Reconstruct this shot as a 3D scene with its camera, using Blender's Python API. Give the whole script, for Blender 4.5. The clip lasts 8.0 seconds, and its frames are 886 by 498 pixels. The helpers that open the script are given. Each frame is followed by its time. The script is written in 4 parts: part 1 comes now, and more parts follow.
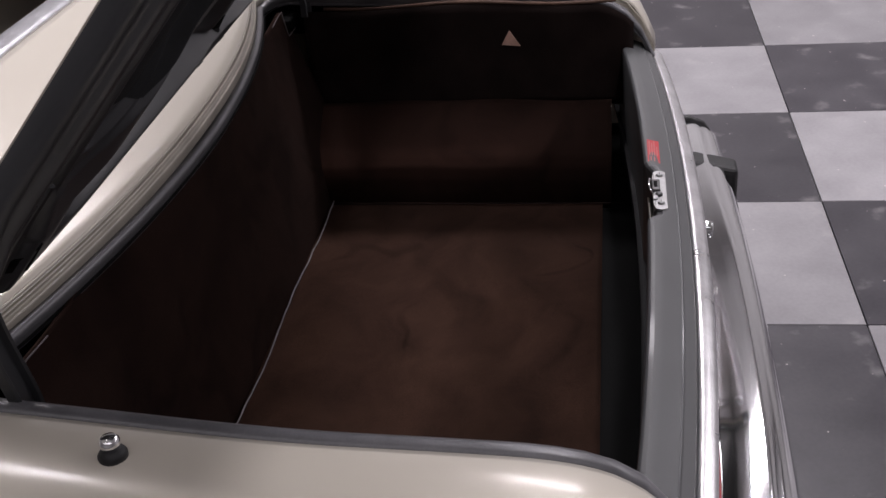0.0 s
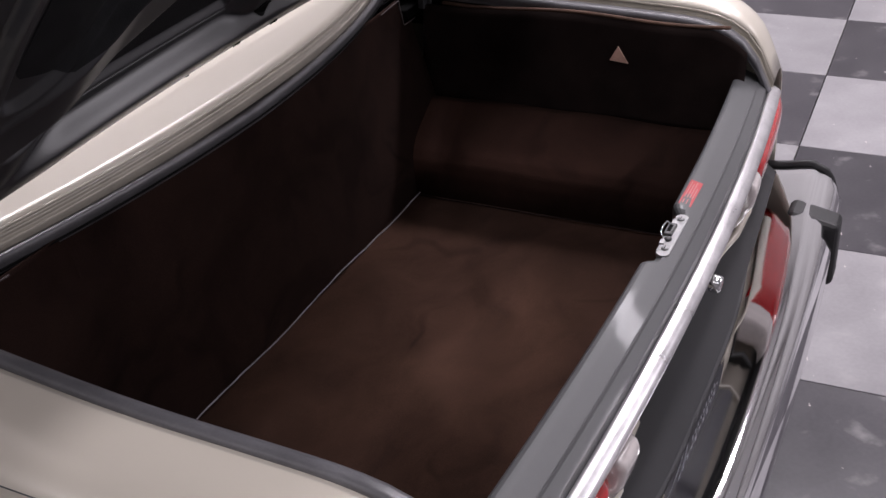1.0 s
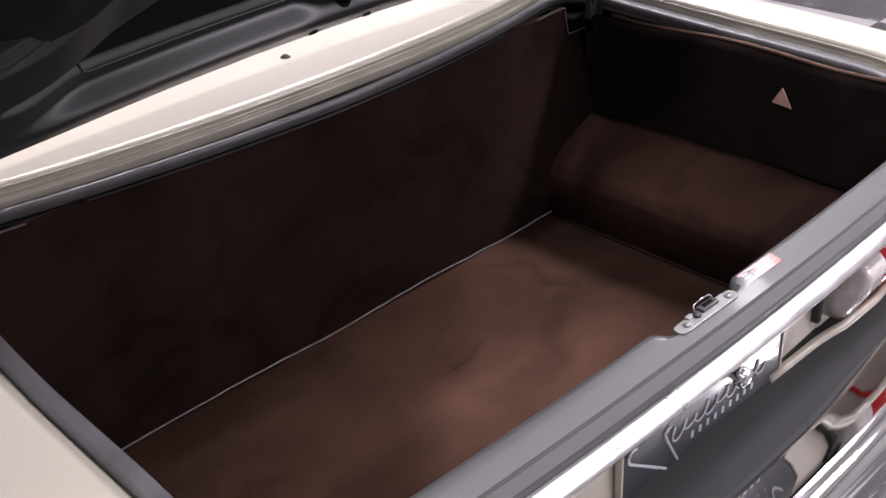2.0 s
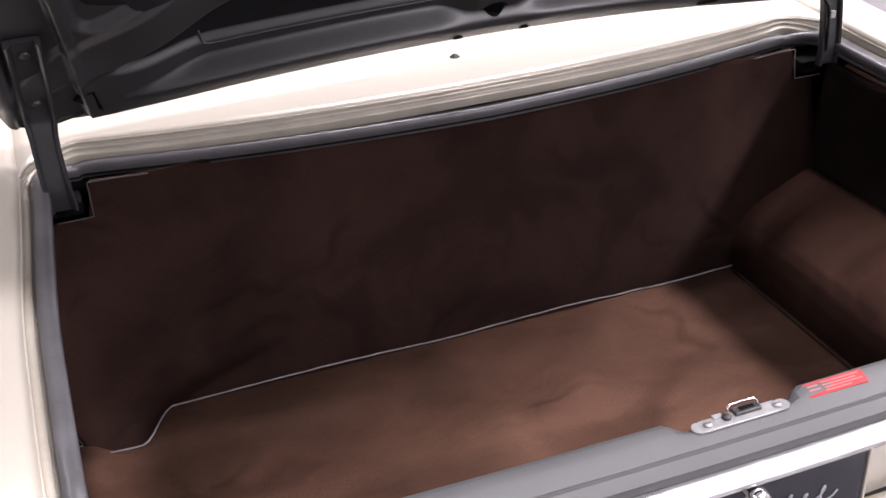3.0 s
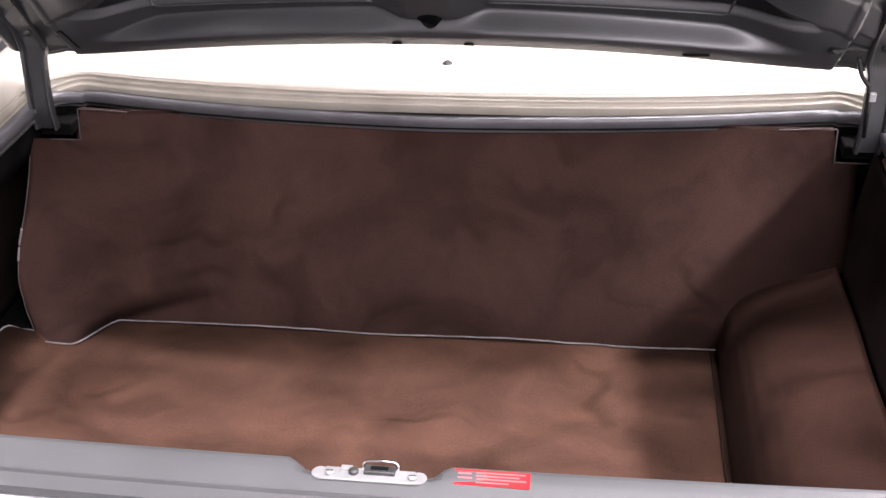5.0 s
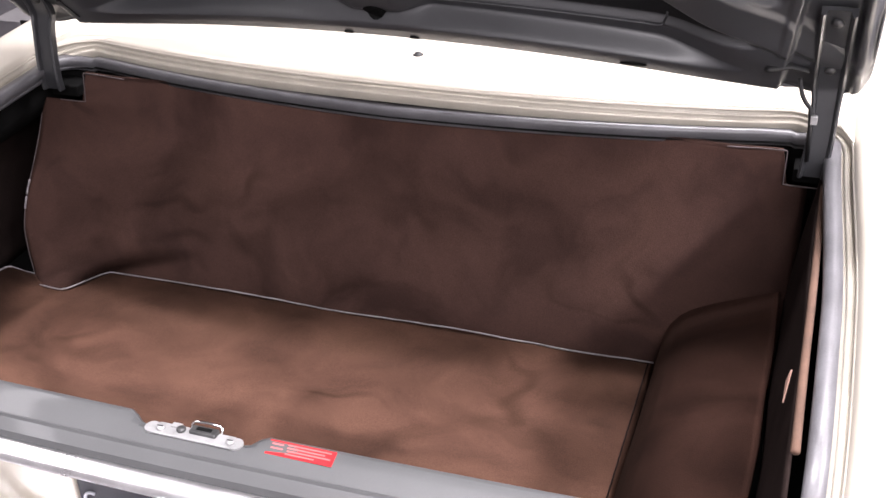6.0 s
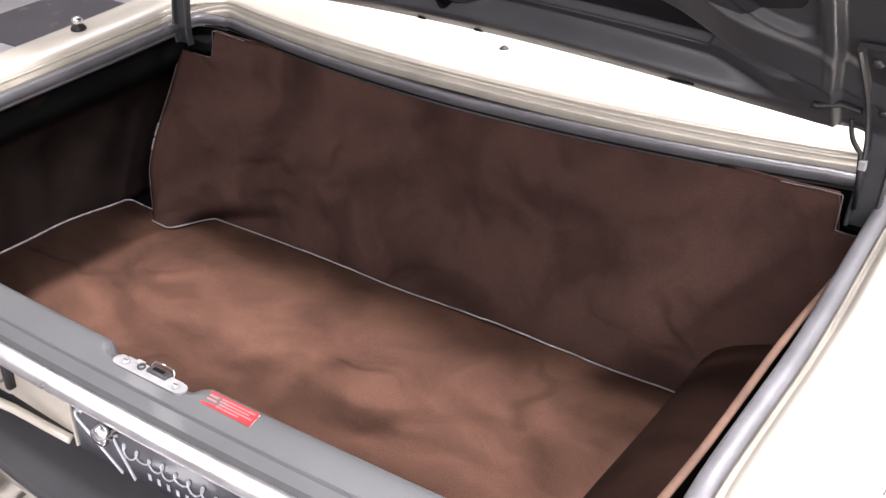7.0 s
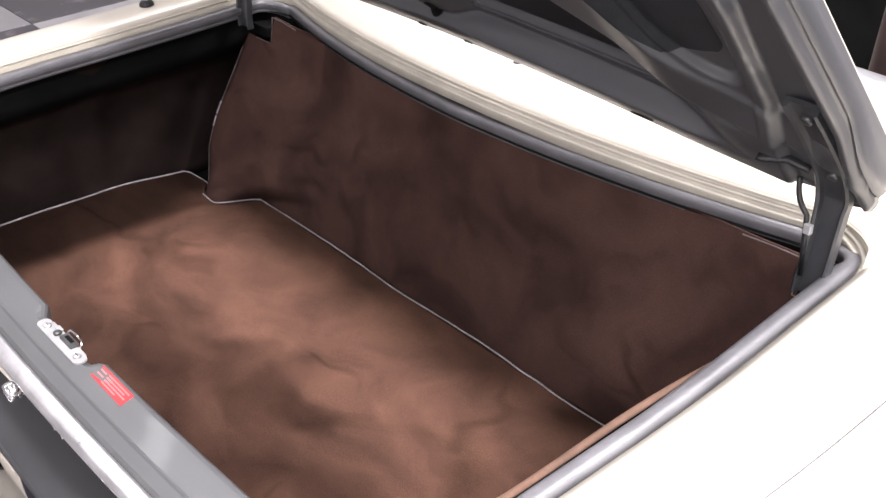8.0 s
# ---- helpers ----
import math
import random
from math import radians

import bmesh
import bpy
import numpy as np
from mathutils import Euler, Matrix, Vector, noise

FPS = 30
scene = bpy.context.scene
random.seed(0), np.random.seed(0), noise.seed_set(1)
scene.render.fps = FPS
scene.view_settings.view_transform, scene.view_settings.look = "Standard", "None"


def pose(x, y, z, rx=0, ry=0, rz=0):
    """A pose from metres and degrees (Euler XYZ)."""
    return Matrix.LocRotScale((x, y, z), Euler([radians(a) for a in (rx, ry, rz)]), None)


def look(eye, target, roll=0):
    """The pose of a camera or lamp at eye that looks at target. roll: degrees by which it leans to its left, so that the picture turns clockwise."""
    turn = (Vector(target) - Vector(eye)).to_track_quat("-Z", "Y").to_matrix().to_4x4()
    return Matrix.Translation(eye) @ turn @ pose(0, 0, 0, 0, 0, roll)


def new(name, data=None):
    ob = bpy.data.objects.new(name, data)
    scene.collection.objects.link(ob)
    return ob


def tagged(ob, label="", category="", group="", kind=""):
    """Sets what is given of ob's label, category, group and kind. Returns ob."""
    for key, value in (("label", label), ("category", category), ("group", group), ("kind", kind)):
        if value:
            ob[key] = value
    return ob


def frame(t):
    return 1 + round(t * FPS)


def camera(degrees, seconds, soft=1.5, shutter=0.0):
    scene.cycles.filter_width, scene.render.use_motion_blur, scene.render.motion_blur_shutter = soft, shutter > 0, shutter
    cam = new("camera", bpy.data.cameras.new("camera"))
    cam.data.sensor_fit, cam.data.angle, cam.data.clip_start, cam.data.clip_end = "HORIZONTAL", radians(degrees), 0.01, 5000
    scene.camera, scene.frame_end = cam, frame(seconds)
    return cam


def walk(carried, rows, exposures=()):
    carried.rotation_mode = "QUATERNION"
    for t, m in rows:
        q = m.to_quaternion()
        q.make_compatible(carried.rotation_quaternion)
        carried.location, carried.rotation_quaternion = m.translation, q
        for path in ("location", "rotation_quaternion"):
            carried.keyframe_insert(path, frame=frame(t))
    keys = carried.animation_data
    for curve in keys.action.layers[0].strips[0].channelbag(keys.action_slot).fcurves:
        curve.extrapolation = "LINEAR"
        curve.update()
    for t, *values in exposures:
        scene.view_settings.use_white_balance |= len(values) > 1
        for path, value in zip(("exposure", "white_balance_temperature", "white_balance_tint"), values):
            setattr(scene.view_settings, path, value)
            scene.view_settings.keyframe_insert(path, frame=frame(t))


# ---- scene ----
cam = camera(42.8, 8.0)
PATH = [
    (0, (-1.447, 0.067, 1.573), (0.252, 0.357, 0.558), -4.8),
    (0.5, (-1.388, -0.149, 1.569), (0.25, 0.398, 0.561), -4.9),
    (1, (-1.315, -0.316, 1.578), (0.229, 0.456, 0.568), -3.7),
    (1.2, (-1.265, -0.375, 1.572), (0.235, 0.482, 0.564), -3.1),
    (2.5, (-0.778, -0.722, 1.549), (0.109, 0.774, 0.561), -3.7),
    (3, (-0.599, -0.78, 1.555), (-0.013, 0.856, 0.564), -2.6),
    (3.5, (-0.415, -0.822, 1.561), (-0.14, 0.891, 0.565), -2.1),
    (4, (-0.194, -0.85, 1.563), (-0.17, 0.885, 0.568), -1.9),
    (4.5, (0.013, -0.846, 1.568), (-0.111, 0.881, 0.568), -1.8),
    (5, (0.207, -0.852, 1.567), (-0.046, 0.862, 0.567), -1.8),
    (6.3, (0.67, -0.77, 1.583), (-0.045, 0.799, 0.569), -1.7),
    (6.5, (0.729, -0.744, 1.581), (-0.082, 0.777, 0.567), -1.5),
    (7, (0.894, -0.644, 1.583), (-0.129, 0.74, 0.563), -1.4),
    (7.5, (1.035, -0.51, 1.584), (-0.142, 0.746, 0.565), -1.4),
    (8, (1.153, -0.357, 1.591), (-0.173, 0.733, 0.564), -1.2),
]
EXPOSURES = [(0.0, -0.62, 6450, 13), (0.5, -0.58, 6400, 15), (1.0, -0.42, 6400, 15), (2.5, 0.38, 6450, 15), (3.5, 0.88, 6500, 15), (4.5, 1.25, 6500, 16), (6.5, 1.20, 6500, 11),
             (8.0, 1.21, 6500, 10)]
walk(cam, [(t, look(eye, target, roll)) for t, eye, target, roll in PATH], EXPOSURES)

# ---------------------------------------------------------------- room light
world = bpy.data.worlds.new("world")
scene.world = world
world.use_nodes = True
world.node_tree.nodes["Background"].inputs[0].default_value = (0.9, 0.95, 1.0, 1)
world.node_tree.nodes["Background"].inputs[1].default_value = 0.05


def ceiling_lamp(x, y, wide, deep, watts, colour=(1.0, 0.955, 0.995)):
    """A fluorescent bank under the showroom ceiling."""
    data = bpy.data.lights.new("ceiling_lamp", "AREA")
    data.shape, data.size, data.size_y, data.energy, data.color = "RECTANGLE", wide, deep, watts, colour
    lamp = new("ceiling_lamp", data)
    lamp.location = (x, y, 3.52)
    return lamp


ceiling_lamp(0.50, -0.45, 1.7, 0.22, 62)
ceiling_lamp(0.90, 1.7, 2.0, 0.22, 74)
ceiling_lamp(2.4, -2.9, 2.4, 0.25, 66)
ceiling_lamp(2.4, -4.0, 2.4, 0.25, 36)
ceiling_lamp(2.4, 2.6, 2.4, 0.25, 50)
ceiling_lamp(-2.4, 0.3, 0.25, 4.6, 37)
ceiling_lamp(0.5, -3.7, 2.2, 0.25, 20)
ceiling_lamp(3.2, 0.0, 0.35, 2.4, 140)

# ---------------------------------------------------------------- materials


def material(name, colour, rough=0.5, metal=0.0, coat=0.0, mottle=0.12, scale=6.0, fine=180.0, bump=0.03, sheen=0.0,
             spec=0.5, stretch=(1, 1, 1), dark=None, rough_var=0.08, coat_rough=0.06):
    """A painted, woven or metal surface: colour that varies at a broad and a fine scale, uneven gloss and fine relief."""
    m = bpy.data.materials.new(name)
    m.use_nodes = True
    nt = m.node_tree
    b = nt.nodes["Principled BSDF"]
    co = nt.nodes.new("ShaderNodeTexCoord")
    mp = nt.nodes.new("ShaderNodeMapping")
    mp.inputs["Scale"].default_value = stretch
    nt.links.new(co.outputs["Object"], mp.inputs["Vector"])
    broad = nt.nodes.new("ShaderNodeTexNoise")
    broad.inputs["Scale"].default_value, broad.inputs["Detail"].default_value = scale, 5
    grain = nt.nodes.new("ShaderNodeTexNoise")
    grain.inputs["Scale"].default_value, grain.inputs["Detail"].default_value = fine, 3
    nt.links.new(mp.outputs["Vector"], broad.inputs["Vector"])
    nt.links.new(co.outputs["Object"], grain.inputs["Vector"])
    both = nt.nodes.new("ShaderNodeMath")
    both.operation = "MULTIPLY_ADD"
    both.inputs[1].default_value = 0.3
    nt.links.new(grain.outputs["Fac"], both.inputs[0])
    nt.links.new(broad.outputs["Fac"], both.inputs[2])
    ramp = nt.nodes.new("ShaderNodeValToRGB")
    low = dark or [c * (1 - 2 * mottle) for c in colour]
    ramp.color_ramp.elements[0].position, ramp.color_ramp.elements[0].color = 0.45, (*low, 1)
    ramp.color_ramp.elements[1].position, ramp.color_ramp.elements[1].color = 0.85, (*[min(1, c * (1 + mottle)) for c in colour], 1)
    nt.links.new(both.outputs[0], ramp.inputs["Fac"])
    nt.links.new(ramp.outputs["Color"], b.inputs["Base Color"])
    rr = nt.nodes.new("ShaderNodeMapRange")
    rr.inputs["To Min"].default_value, rr.inputs["To Max"].default_value = max(0.02, rough - rough_var), min(1, rough + rough_var)
    nt.links.new(broad.outputs["Fac"], rr.inputs["Value"])
    nt.links.new(rr.outputs["Result"], b.inputs["Roughness"])
    if bump:
        bp = nt.nodes.new("ShaderNodeBump")
        bp.inputs["Strength"].default_value, bp.inputs["Distance"].default_value = bump, 0.002
        nt.links.new(grain.outputs["Fac"], bp.inputs["Height"])
        nt.links.new(bp.outputs["Normal"], b.inputs["Normal"])
    b.inputs["Metallic"].default_value = metal
    b.inputs["Coat Weight"].default_value = coat
    b.inputs["Coat Roughness"].default_value = coat_rough
    b.inputs["Sheen Weight"].default_value = sheen
    b.inputs["Sheen Roughness"].default_value = 0.6
    b.inputs["Specular IOR Level"].default_value = spec
    return m


def carpet_material(name, colour, dark, light, gloss=1.35, nap=(0.50, -0.72, 0.5), marks=0.24, lines=0.16, matt=0.30, edge_shade=0.0, wiped=0.0):
    """Brown velour carpet with brushed nap marks: broad patches, hand-sized strokes and a fine pile."""
    m = bpy.data.materials.new(name)
    m.use_nodes = True
    nt = m.node_tree
    b = nt.nodes["Principled BSDF"]
    co = nt.nodes.new("ShaderNodeTexCoord")
    warp = nt.nodes.new("ShaderNodeTexNoise")
    warp.inputs["Scale"].default_value, warp.inputs["Detail"].default_value = 5.0, 2
    nt.links.new(co.outputs["Object"], warp.inputs["Vector"])
    add = nt.nodes.new("ShaderNodeMixRGB")
    add.blend_type = "ADD"
    add.inputs["Fac"].default_value = 0.22
    nt.links.new(co.outputs["Object"], add.inputs["Color1"])
    nt.links.new(warp.outputs["Color"], add.inputs["Color2"])
    mp = nt.nodes.new("ShaderNodeMapping")
    mp.inputs["Scale"].default_value = (1.0, 1.5, 1.0)
    mp.inputs["Rotation"].default_value = (0, 0, 0.45)
    nt.links.new(add.outputs["Color"], mp.inputs["Vector"])
    stroke = nt.nodes.new("ShaderNodeTexNoise")
    stroke.inputs["Scale"].default_value, stroke.inputs["Detail"].default_value = 7.5, 5
    stroke.inputs["Roughness"].default_value = 0.56
    nt.links.new(mp.outputs["Vector"], stroke.inputs["Vector"])
    ramp = nt.nodes.new("ShaderNodeValToRGB")
    e = ramp.color_ramp.elements
    e[0].position, e[0].color = 0.33, (*dark, 1)
    e[1].position, e[1].color = 0.68, (*light, 1)
    mid = e.new(0.47)
    mid.color = (*colour, 1)
    nt.links.new(stroke.outputs["Fac"], ramp.inputs["Fac"])
    pile = nt.nodes.new("ShaderNodeTexNoise")
    pile.inputs["Scale"].default_value, pile.inputs["Detail"].default_value = 700.0, 2
    nt.links.new(co.outputs["Object"], pile.inputs["Vector"])
    mix = nt.nodes.new("ShaderNodeMixRGB")
    mix.blend_type = "OVERLAY"
    mix.inputs["Fac"].default_value = 0.5
    # smeared patches with one crisp edge, and short finger strokes, where the pile lies the other way
    smear = nt.nodes.new("ShaderNodeTexNoise")
    smear.inputs["Scale"].default_value, smear.inputs["Detail"].default_value = 3.4, 4
    smear.inputs["Distortion"].default_value = 0.7
    nt.links.new(mp.outputs["Vector"], smear.inputs["Vector"])
    patch = nt.nodes.new("ShaderNodeValToRGB")
    pe = patch.color_ramp.elements
    pe[0].position, pe[0].color = 0.40, (1 - marks, 1 - marks, 1 - marks, 1)
    pe[1].position, pe[1].color = 0.56, (1.06, 1.06, 1.06, 1)
    pe.new(0.47).color = (1 - 0.35 * marks, 1 - 0.35 * marks, 1 - 0.35 * marks, 1)
    nt.links.new(smear.outputs["Fac"], patch.inputs["Fac"])
    thread = nt.nodes.new("ShaderNodeTexNoise")
    thread.inputs["Scale"].default_value, thread.inputs["Detail"].default_value = 3.6, 1.0
    thread.inputs["Distortion"].default_value = 0.25
    long = nt.nodes.new("ShaderNodeMapping")
    long.inputs["Scale"].default_value = (0.55, 1.5, 1.5)
    long.inputs["Rotation"].default_value = (0, 0.25, -0.35)
    nt.links.new(add.outputs["Color"], long.inputs["Vector"])
    nt.links.new(long.outputs["Vector"], thread.inputs["Vector"])
    centre = nt.nodes.new("ShaderNodeMath")
    centre.operation = "SUBTRACT"
    centre.inputs[1].default_value = 0.5
    nt.links.new(thread.outputs["Fac"], centre.inputs[0])
    ridge = nt.nodes.new("ShaderNodeMath")
    ridge.operation = "ABSOLUTE"
    nt.links.new(centre.outputs[0], ridge.inputs[0])
    near = nt.nodes.new("ShaderNodeMapRange")
    near.interpolation_type = "SMOOTHSTEP"
    near.inputs["From Min"].default_value, near.inputs["From Max"].default_value = 0.004, 0.034
    near.inputs["To Min"].default_value, near.inputs["To Max"].default_value = lines, 0.0
    nt.links.new(ridge.outputs[0], near.inputs["Value"])
    some = nt.nodes.new("ShaderNodeMapRange")
    some.interpolation_type = "SMOOTHSTEP"
    some.inputs["From Min"].default_value, some.inputs["From Max"].default_value = 0.50, 0.66
    nt.links.new(warp.outputs["Fac"], some.inputs["Value"])
    both = nt.nodes.new("ShaderNodeMath")
    both.operation = "MULTIPLY"
    nt.links.new(near.outputs["Result"], both.inputs[0])
    nt.links.new(some.outputs["Result"], both.inputs[1])
    keep = nt.nodes.new("ShaderNodeMath")
    keep.operation = "SUBTRACT"
    keep.inputs[0].default_value = 1.0
    nt.links.new(both.outputs[0], keep.inputs[1])
    brushed = nt.nodes.new("ShaderNodeMixRGB")
    brushed.blend_type = "MULTIPLY"
    brushed.inputs["Fac"].default_value = 1.0
    nt.links.new(ramp.outputs["Color"], brushed.inputs["Color1"])
    nt.links.new(patch.outputs["Color"], brushed.inputs["Color2"])
    stroked = nt.nodes.new("ShaderNodeMixRGB")
    stroked.blend_type = "MULTIPLY"
    stroked.inputs["Fac"].default_value = 1.0
    nt.links.new(brushed.outputs["Color"], stroked.inputs["Color1"])
    nt.links.new(keep.outputs[0], stroked.inputs["Color2"])
    nt.links.new(stroked.outputs["Color"], mix.inputs["Color1"])
    nt.links.new(pile.outputs["Fac"], mix.inputs["Color2"])
    deep = nt.nodes.new("ShaderNodeMixRGB")
    deep.blend_type = "MULTIPLY"
    deep.inputs["Fac"].default_value = 1.0
    deep.inputs["Color2"].default_value = (matt, matt, matt, 1)
    nt.links.new(mix.outputs["Color"], deep.inputs["Color1"])
    nt.links.new(deep.outputs["Color"], b.inputs["Base Color"])
    bp = nt.nodes.new("ShaderNodeBump")
    bp.inputs["Strength"].default_value, bp.inputs["Distance"].default_value = 0.35, 0.002
    nt.links.new(pile.outputs["Fac"], bp.inputs["Height"])
    nt.links.new(bp.outputs["Normal"], b.inputs["Normal"])
    b.inputs["Roughness"].default_value = 0.95
    b.inputs["Specular IOR Level"].default_value = 0.05
    b.inputs["Sheen Weight"].default_value = 0.02
    b.inputs["Sheen Roughness"].default_value = 0.5
    b.inputs["Sheen Tint"].default_value = (0.8, 0.48, 0.36, 1)
    # the pile lies brushed towards the rear of the car, so that its shine leans that way
    lean = nt.nodes.new("ShaderNodeVectorMath")
    lean.operation = "ADD"
    split = nt.nodes.new("ShaderNodeSeparateXYZ")
    nt.links.new(co.outputs["Object"], split.inputs[0])
    turn = nt.nodes.new("ShaderNodeMath")
    turn.operation = "MULTIPLY_ADD"
    turn.inputs[1].default_value, turn.inputs[2].default_value = -0.7, nap[0]
    nt.links.new(split.outputs["X"], turn.inputs[0])
    # shade along the left edge, imitated by turning the shine away there
    over = nt.nodes.new("ShaderNodeMapRange")
    over.interpolation_type = "SMOOTHSTEP"
    over.inputs["From Min"].default_value, over.inputs["From Max"].default_value = -0.56, -0.70
    over.inputs["To Min"].default_value, over.inputs["To Max"].default_value = 0.0, edge_shade
    nt.links.new(split.outputs["X"], over.inputs["Value"])
    sweep = nt.nodes.new("ShaderNodeMath")
    nt.links.new(turn.outputs[0], sweep.inputs[0])
    nt.links.new(over.outputs["Result"], sweep.inputs[1])
    # an oval patch wiped the other way
    oval = nt.nodes.new("ShaderNodeMapping")
    oval.inputs["Scale"].default_value = (1 / 0.27, 1 / 0.21, 0.0)
    oval.inputs["Location"].default_value = (-0.09 / 0.27, -0.28 / 0.21, 0.0)
    nt.links.new(add.outputs["Color"], oval.inputs["Vector"])
    away = nt.nodes.new("ShaderNodeVectorMath")
    away.operation = "LENGTH"
    nt.links.new(oval.outputs["Vector"], away.inputs[0])
    wipe = nt.nodes.new("ShaderNodeMapRange")
    wipe.interpolation_type = "SMOOTHSTEP"
    wipe.inputs["From Min"].default_value, wipe.inputs["From Max"].default_value = 0.6, 1.15
    wipe.inputs["To Min"].default_value, wipe.inputs["To Max"].default_value = wiped, 0.0
    nt.links.new(away.outputs["Value"], wipe.inputs["Value"])
    turned = nt.nodes.new("ShaderNodeMath")
    nt.links.new(sweep.outputs[0], turned.inputs[0])
    nt.links.new(wipe.outputs["Result"], turned.inputs[1])
    lay = nt.nodes.new("ShaderNodeCombineXYZ")
    lay.inputs["Y"].default_value, lay.inputs["Z"].default_value = nap[1], nap[2]
    nt.links.new(turned.outputs[0], lay.inputs["X"])
    nt.links.new(lay.outputs["Vector"], lean.inputs[1])
    sway = nt.nodes.new("ShaderNodeVectorMath")
    sway.operation = "MULTIPLY_ADD"
    sway.inputs[1].default_value = (0.42, 0.42, 0.42)
    sway.inputs[2].default_value = (-0.21, -0.21, -0.21)
    nt.links.new(stroke.outputs["Color"], sway.inputs[0])
    ruffle = nt.nodes.new("ShaderNodeVectorMath")
    ruffle.operation = "ADD"
    nt.links.new(bp.outputs["Normal"], ruffle.inputs[0])
    nt.links.new(sway.outputs["Vector"], ruffle.inputs[1])
    nt.links.new(ruffle.outputs["Vector"], lean.inputs[0])
    unit = nt.nodes.new("ShaderNodeVectorMath")
    unit.operation = "NORMALIZE"
    nt.links.new(lean.outputs["Vector"], unit.inputs[0])
    shine = nt.nodes.new("ShaderNodeBsdfGlossy")
    shine.inputs["Roughness"].default_value = 0.48
    gain = nt.nodes.new("ShaderNodeMixRGB")
    gain.blend_type = "MULTIPLY"
    gain.inputs["Fac"].default_value = 1.0
    gain.inputs["Color2"].default_value = (gloss, gloss, gloss, 1)
    nt.links.new(mix.outputs["Color"], gain.inputs["Color1"])
    nt.links.new(gain.outputs["Color"], shine.inputs["Color"])
    nt.links.new(unit.outputs["Vector"], shine.inputs["Normal"])
    total = nt.nodes.new("ShaderNodeAddShader")
    nt.links.new(b.outputs["BSDF"], total.inputs[0])
    nt.links.new(shine.outputs["BSDF"], total.inputs[1])
    nt.links.new(total.outputs["Shader"], nt.nodes["Material Output"].inputs["Surface"])
    return m


PAINT = material("champagne_paint", (0.64, 0.592, 0.505), 0.36, 0.14, 0.60, 0.02, 3.0, 900.0, 0.004, coat_rough=0.16)
FLANGE = material("flange_paint", (0.56, 0.52, 0.44), 0.42, 0.1, 0.3, 0.08, 14.0, 300.0, 0.02)
GREY = material("grey_satin_paint", (0.086, 0.088, 0.090), 0.46, 0.0, 0.14, 0.05, 9.0, 420.0, 0.015)
LIDGREY = material("dark_grey_paint", (0.054, 0.055, 0.059), 0.38, 0.0, 0.38, 0.06, 8.0, 300.0, 0.02, spec=0.5, coat_rough=0.25)
FELT = material("dark_felt", (0.017, 0.0175, 0.019), 0.8, 0, 0, 0.2, 30, 600, 0.25, spec=0.25)
ARM = material("dark_hinge_paint", (0.034, 0.035, 0.038), 0.38, 0.0, 0.3, 0.1, 14.0, 300.0, 0.03, coat_rough=0.2)
CARPET = carpet_material("brown_carpet", (0.0221, 0.0115, 0.0081), (0.0165, 0.0087, 0.0062), (0.0284, 0.0148, 0.0103), 2.2, (0.66, -0.72, 0.5), marks=0.22, lines=0.30, edge_shade=-2.0, wiped=-0.36)
LINING = carpet_material("brown_lining", (0.0166, 0.0091, 0.0075), (0.0116, 0.0064, 0.0054), (0.0206, 0.0113, 0.0091), 1.5, (0.85, -0.6, 0.75), 0.20, 0.32, 0.34)
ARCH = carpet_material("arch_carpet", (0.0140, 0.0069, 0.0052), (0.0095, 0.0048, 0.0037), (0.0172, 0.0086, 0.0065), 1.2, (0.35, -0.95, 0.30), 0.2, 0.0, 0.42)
DARKLINE = material("dark_lining", (0.0200, 0.0140, 0.0128), 0.98, 0, 0, 0.2, 12, 500, 0.2, 0.0, 0.02)
BOARD = material("trim_board_edge", (0.110, 0.060, 0.040), 0.85, 0, 0, 0.15, 20, 300, 0.05)
PIPING = material("grey_piping", (0.27, 0.245, 0.255), 0.6, 0, 0, 0.25, 25, 400, 0.05)
HEM = material("cut_edge", (0.13, 0.105, 0.105), 0.8, 0, 0, 0.2, 30, 400, 0.05)
RUBBER = material("grey_rubber_seal", (0.118, 0.116, 0.124), 0.42, 0, 0.45, 0.15, 18, 350, 0.05, coat_rough=0.30)
BLACK = material("black_rubber", (0.016, 0.016, 0.017), 0.5, 0, 0, 0.2, 30, 400, 0.05)
# near-black; also stands in for the shade in gaps, pockets and holes
VOID = material("void_black", (0.006, 0.006, 0.006), 0.8, 0, 0, 0.2, 12, 200, 0.02, 0, 0.08)
SATIN = material("satin_chrome", (0.76, 0.75, 0.76), 0.31, 0.9, 0, 0.08, 26, 160, 0.03, rough_var=0.10)
CHROME = material("chrome", (0.86, 0.86, 0.87), 0.06, 1.0, 0, 0.02, 6, 200, 0.004, rough_var=0.03)
BOLT = material("dull_bolt", (0.10, 0.10, 0.10), 0.4, 0.5, 0, 0.2, 60, 500, 0.05)
ZINC = material("zinc_plate", (0.42, 0.42, 0.42), 0.42, 0.35, 0, 0.1, 60, 500, 0.03)
STRIP = material("brushed_strip", (0.55, 0.55, 0.57), 0.32, 0.85, 0, 0.06, 20, 400, 0.01)
FILLER = material("dark_grey_filler", (0.034, 0.034, 0.036), 0.7, 0, 0, 0.08, 9, 300, 0.03, 0, 0.3)
REDLENS = material("red_lens", (0.55, 0.012, 0.015), 0.12, 0, 1.0, 0.1, 30, 120, 0.05)
CLEARLENS = material("clear_lens", (0.72, 0.66, 0.64), 0.15, 0, 1.0, 0.1, 40, 120, 0.08)
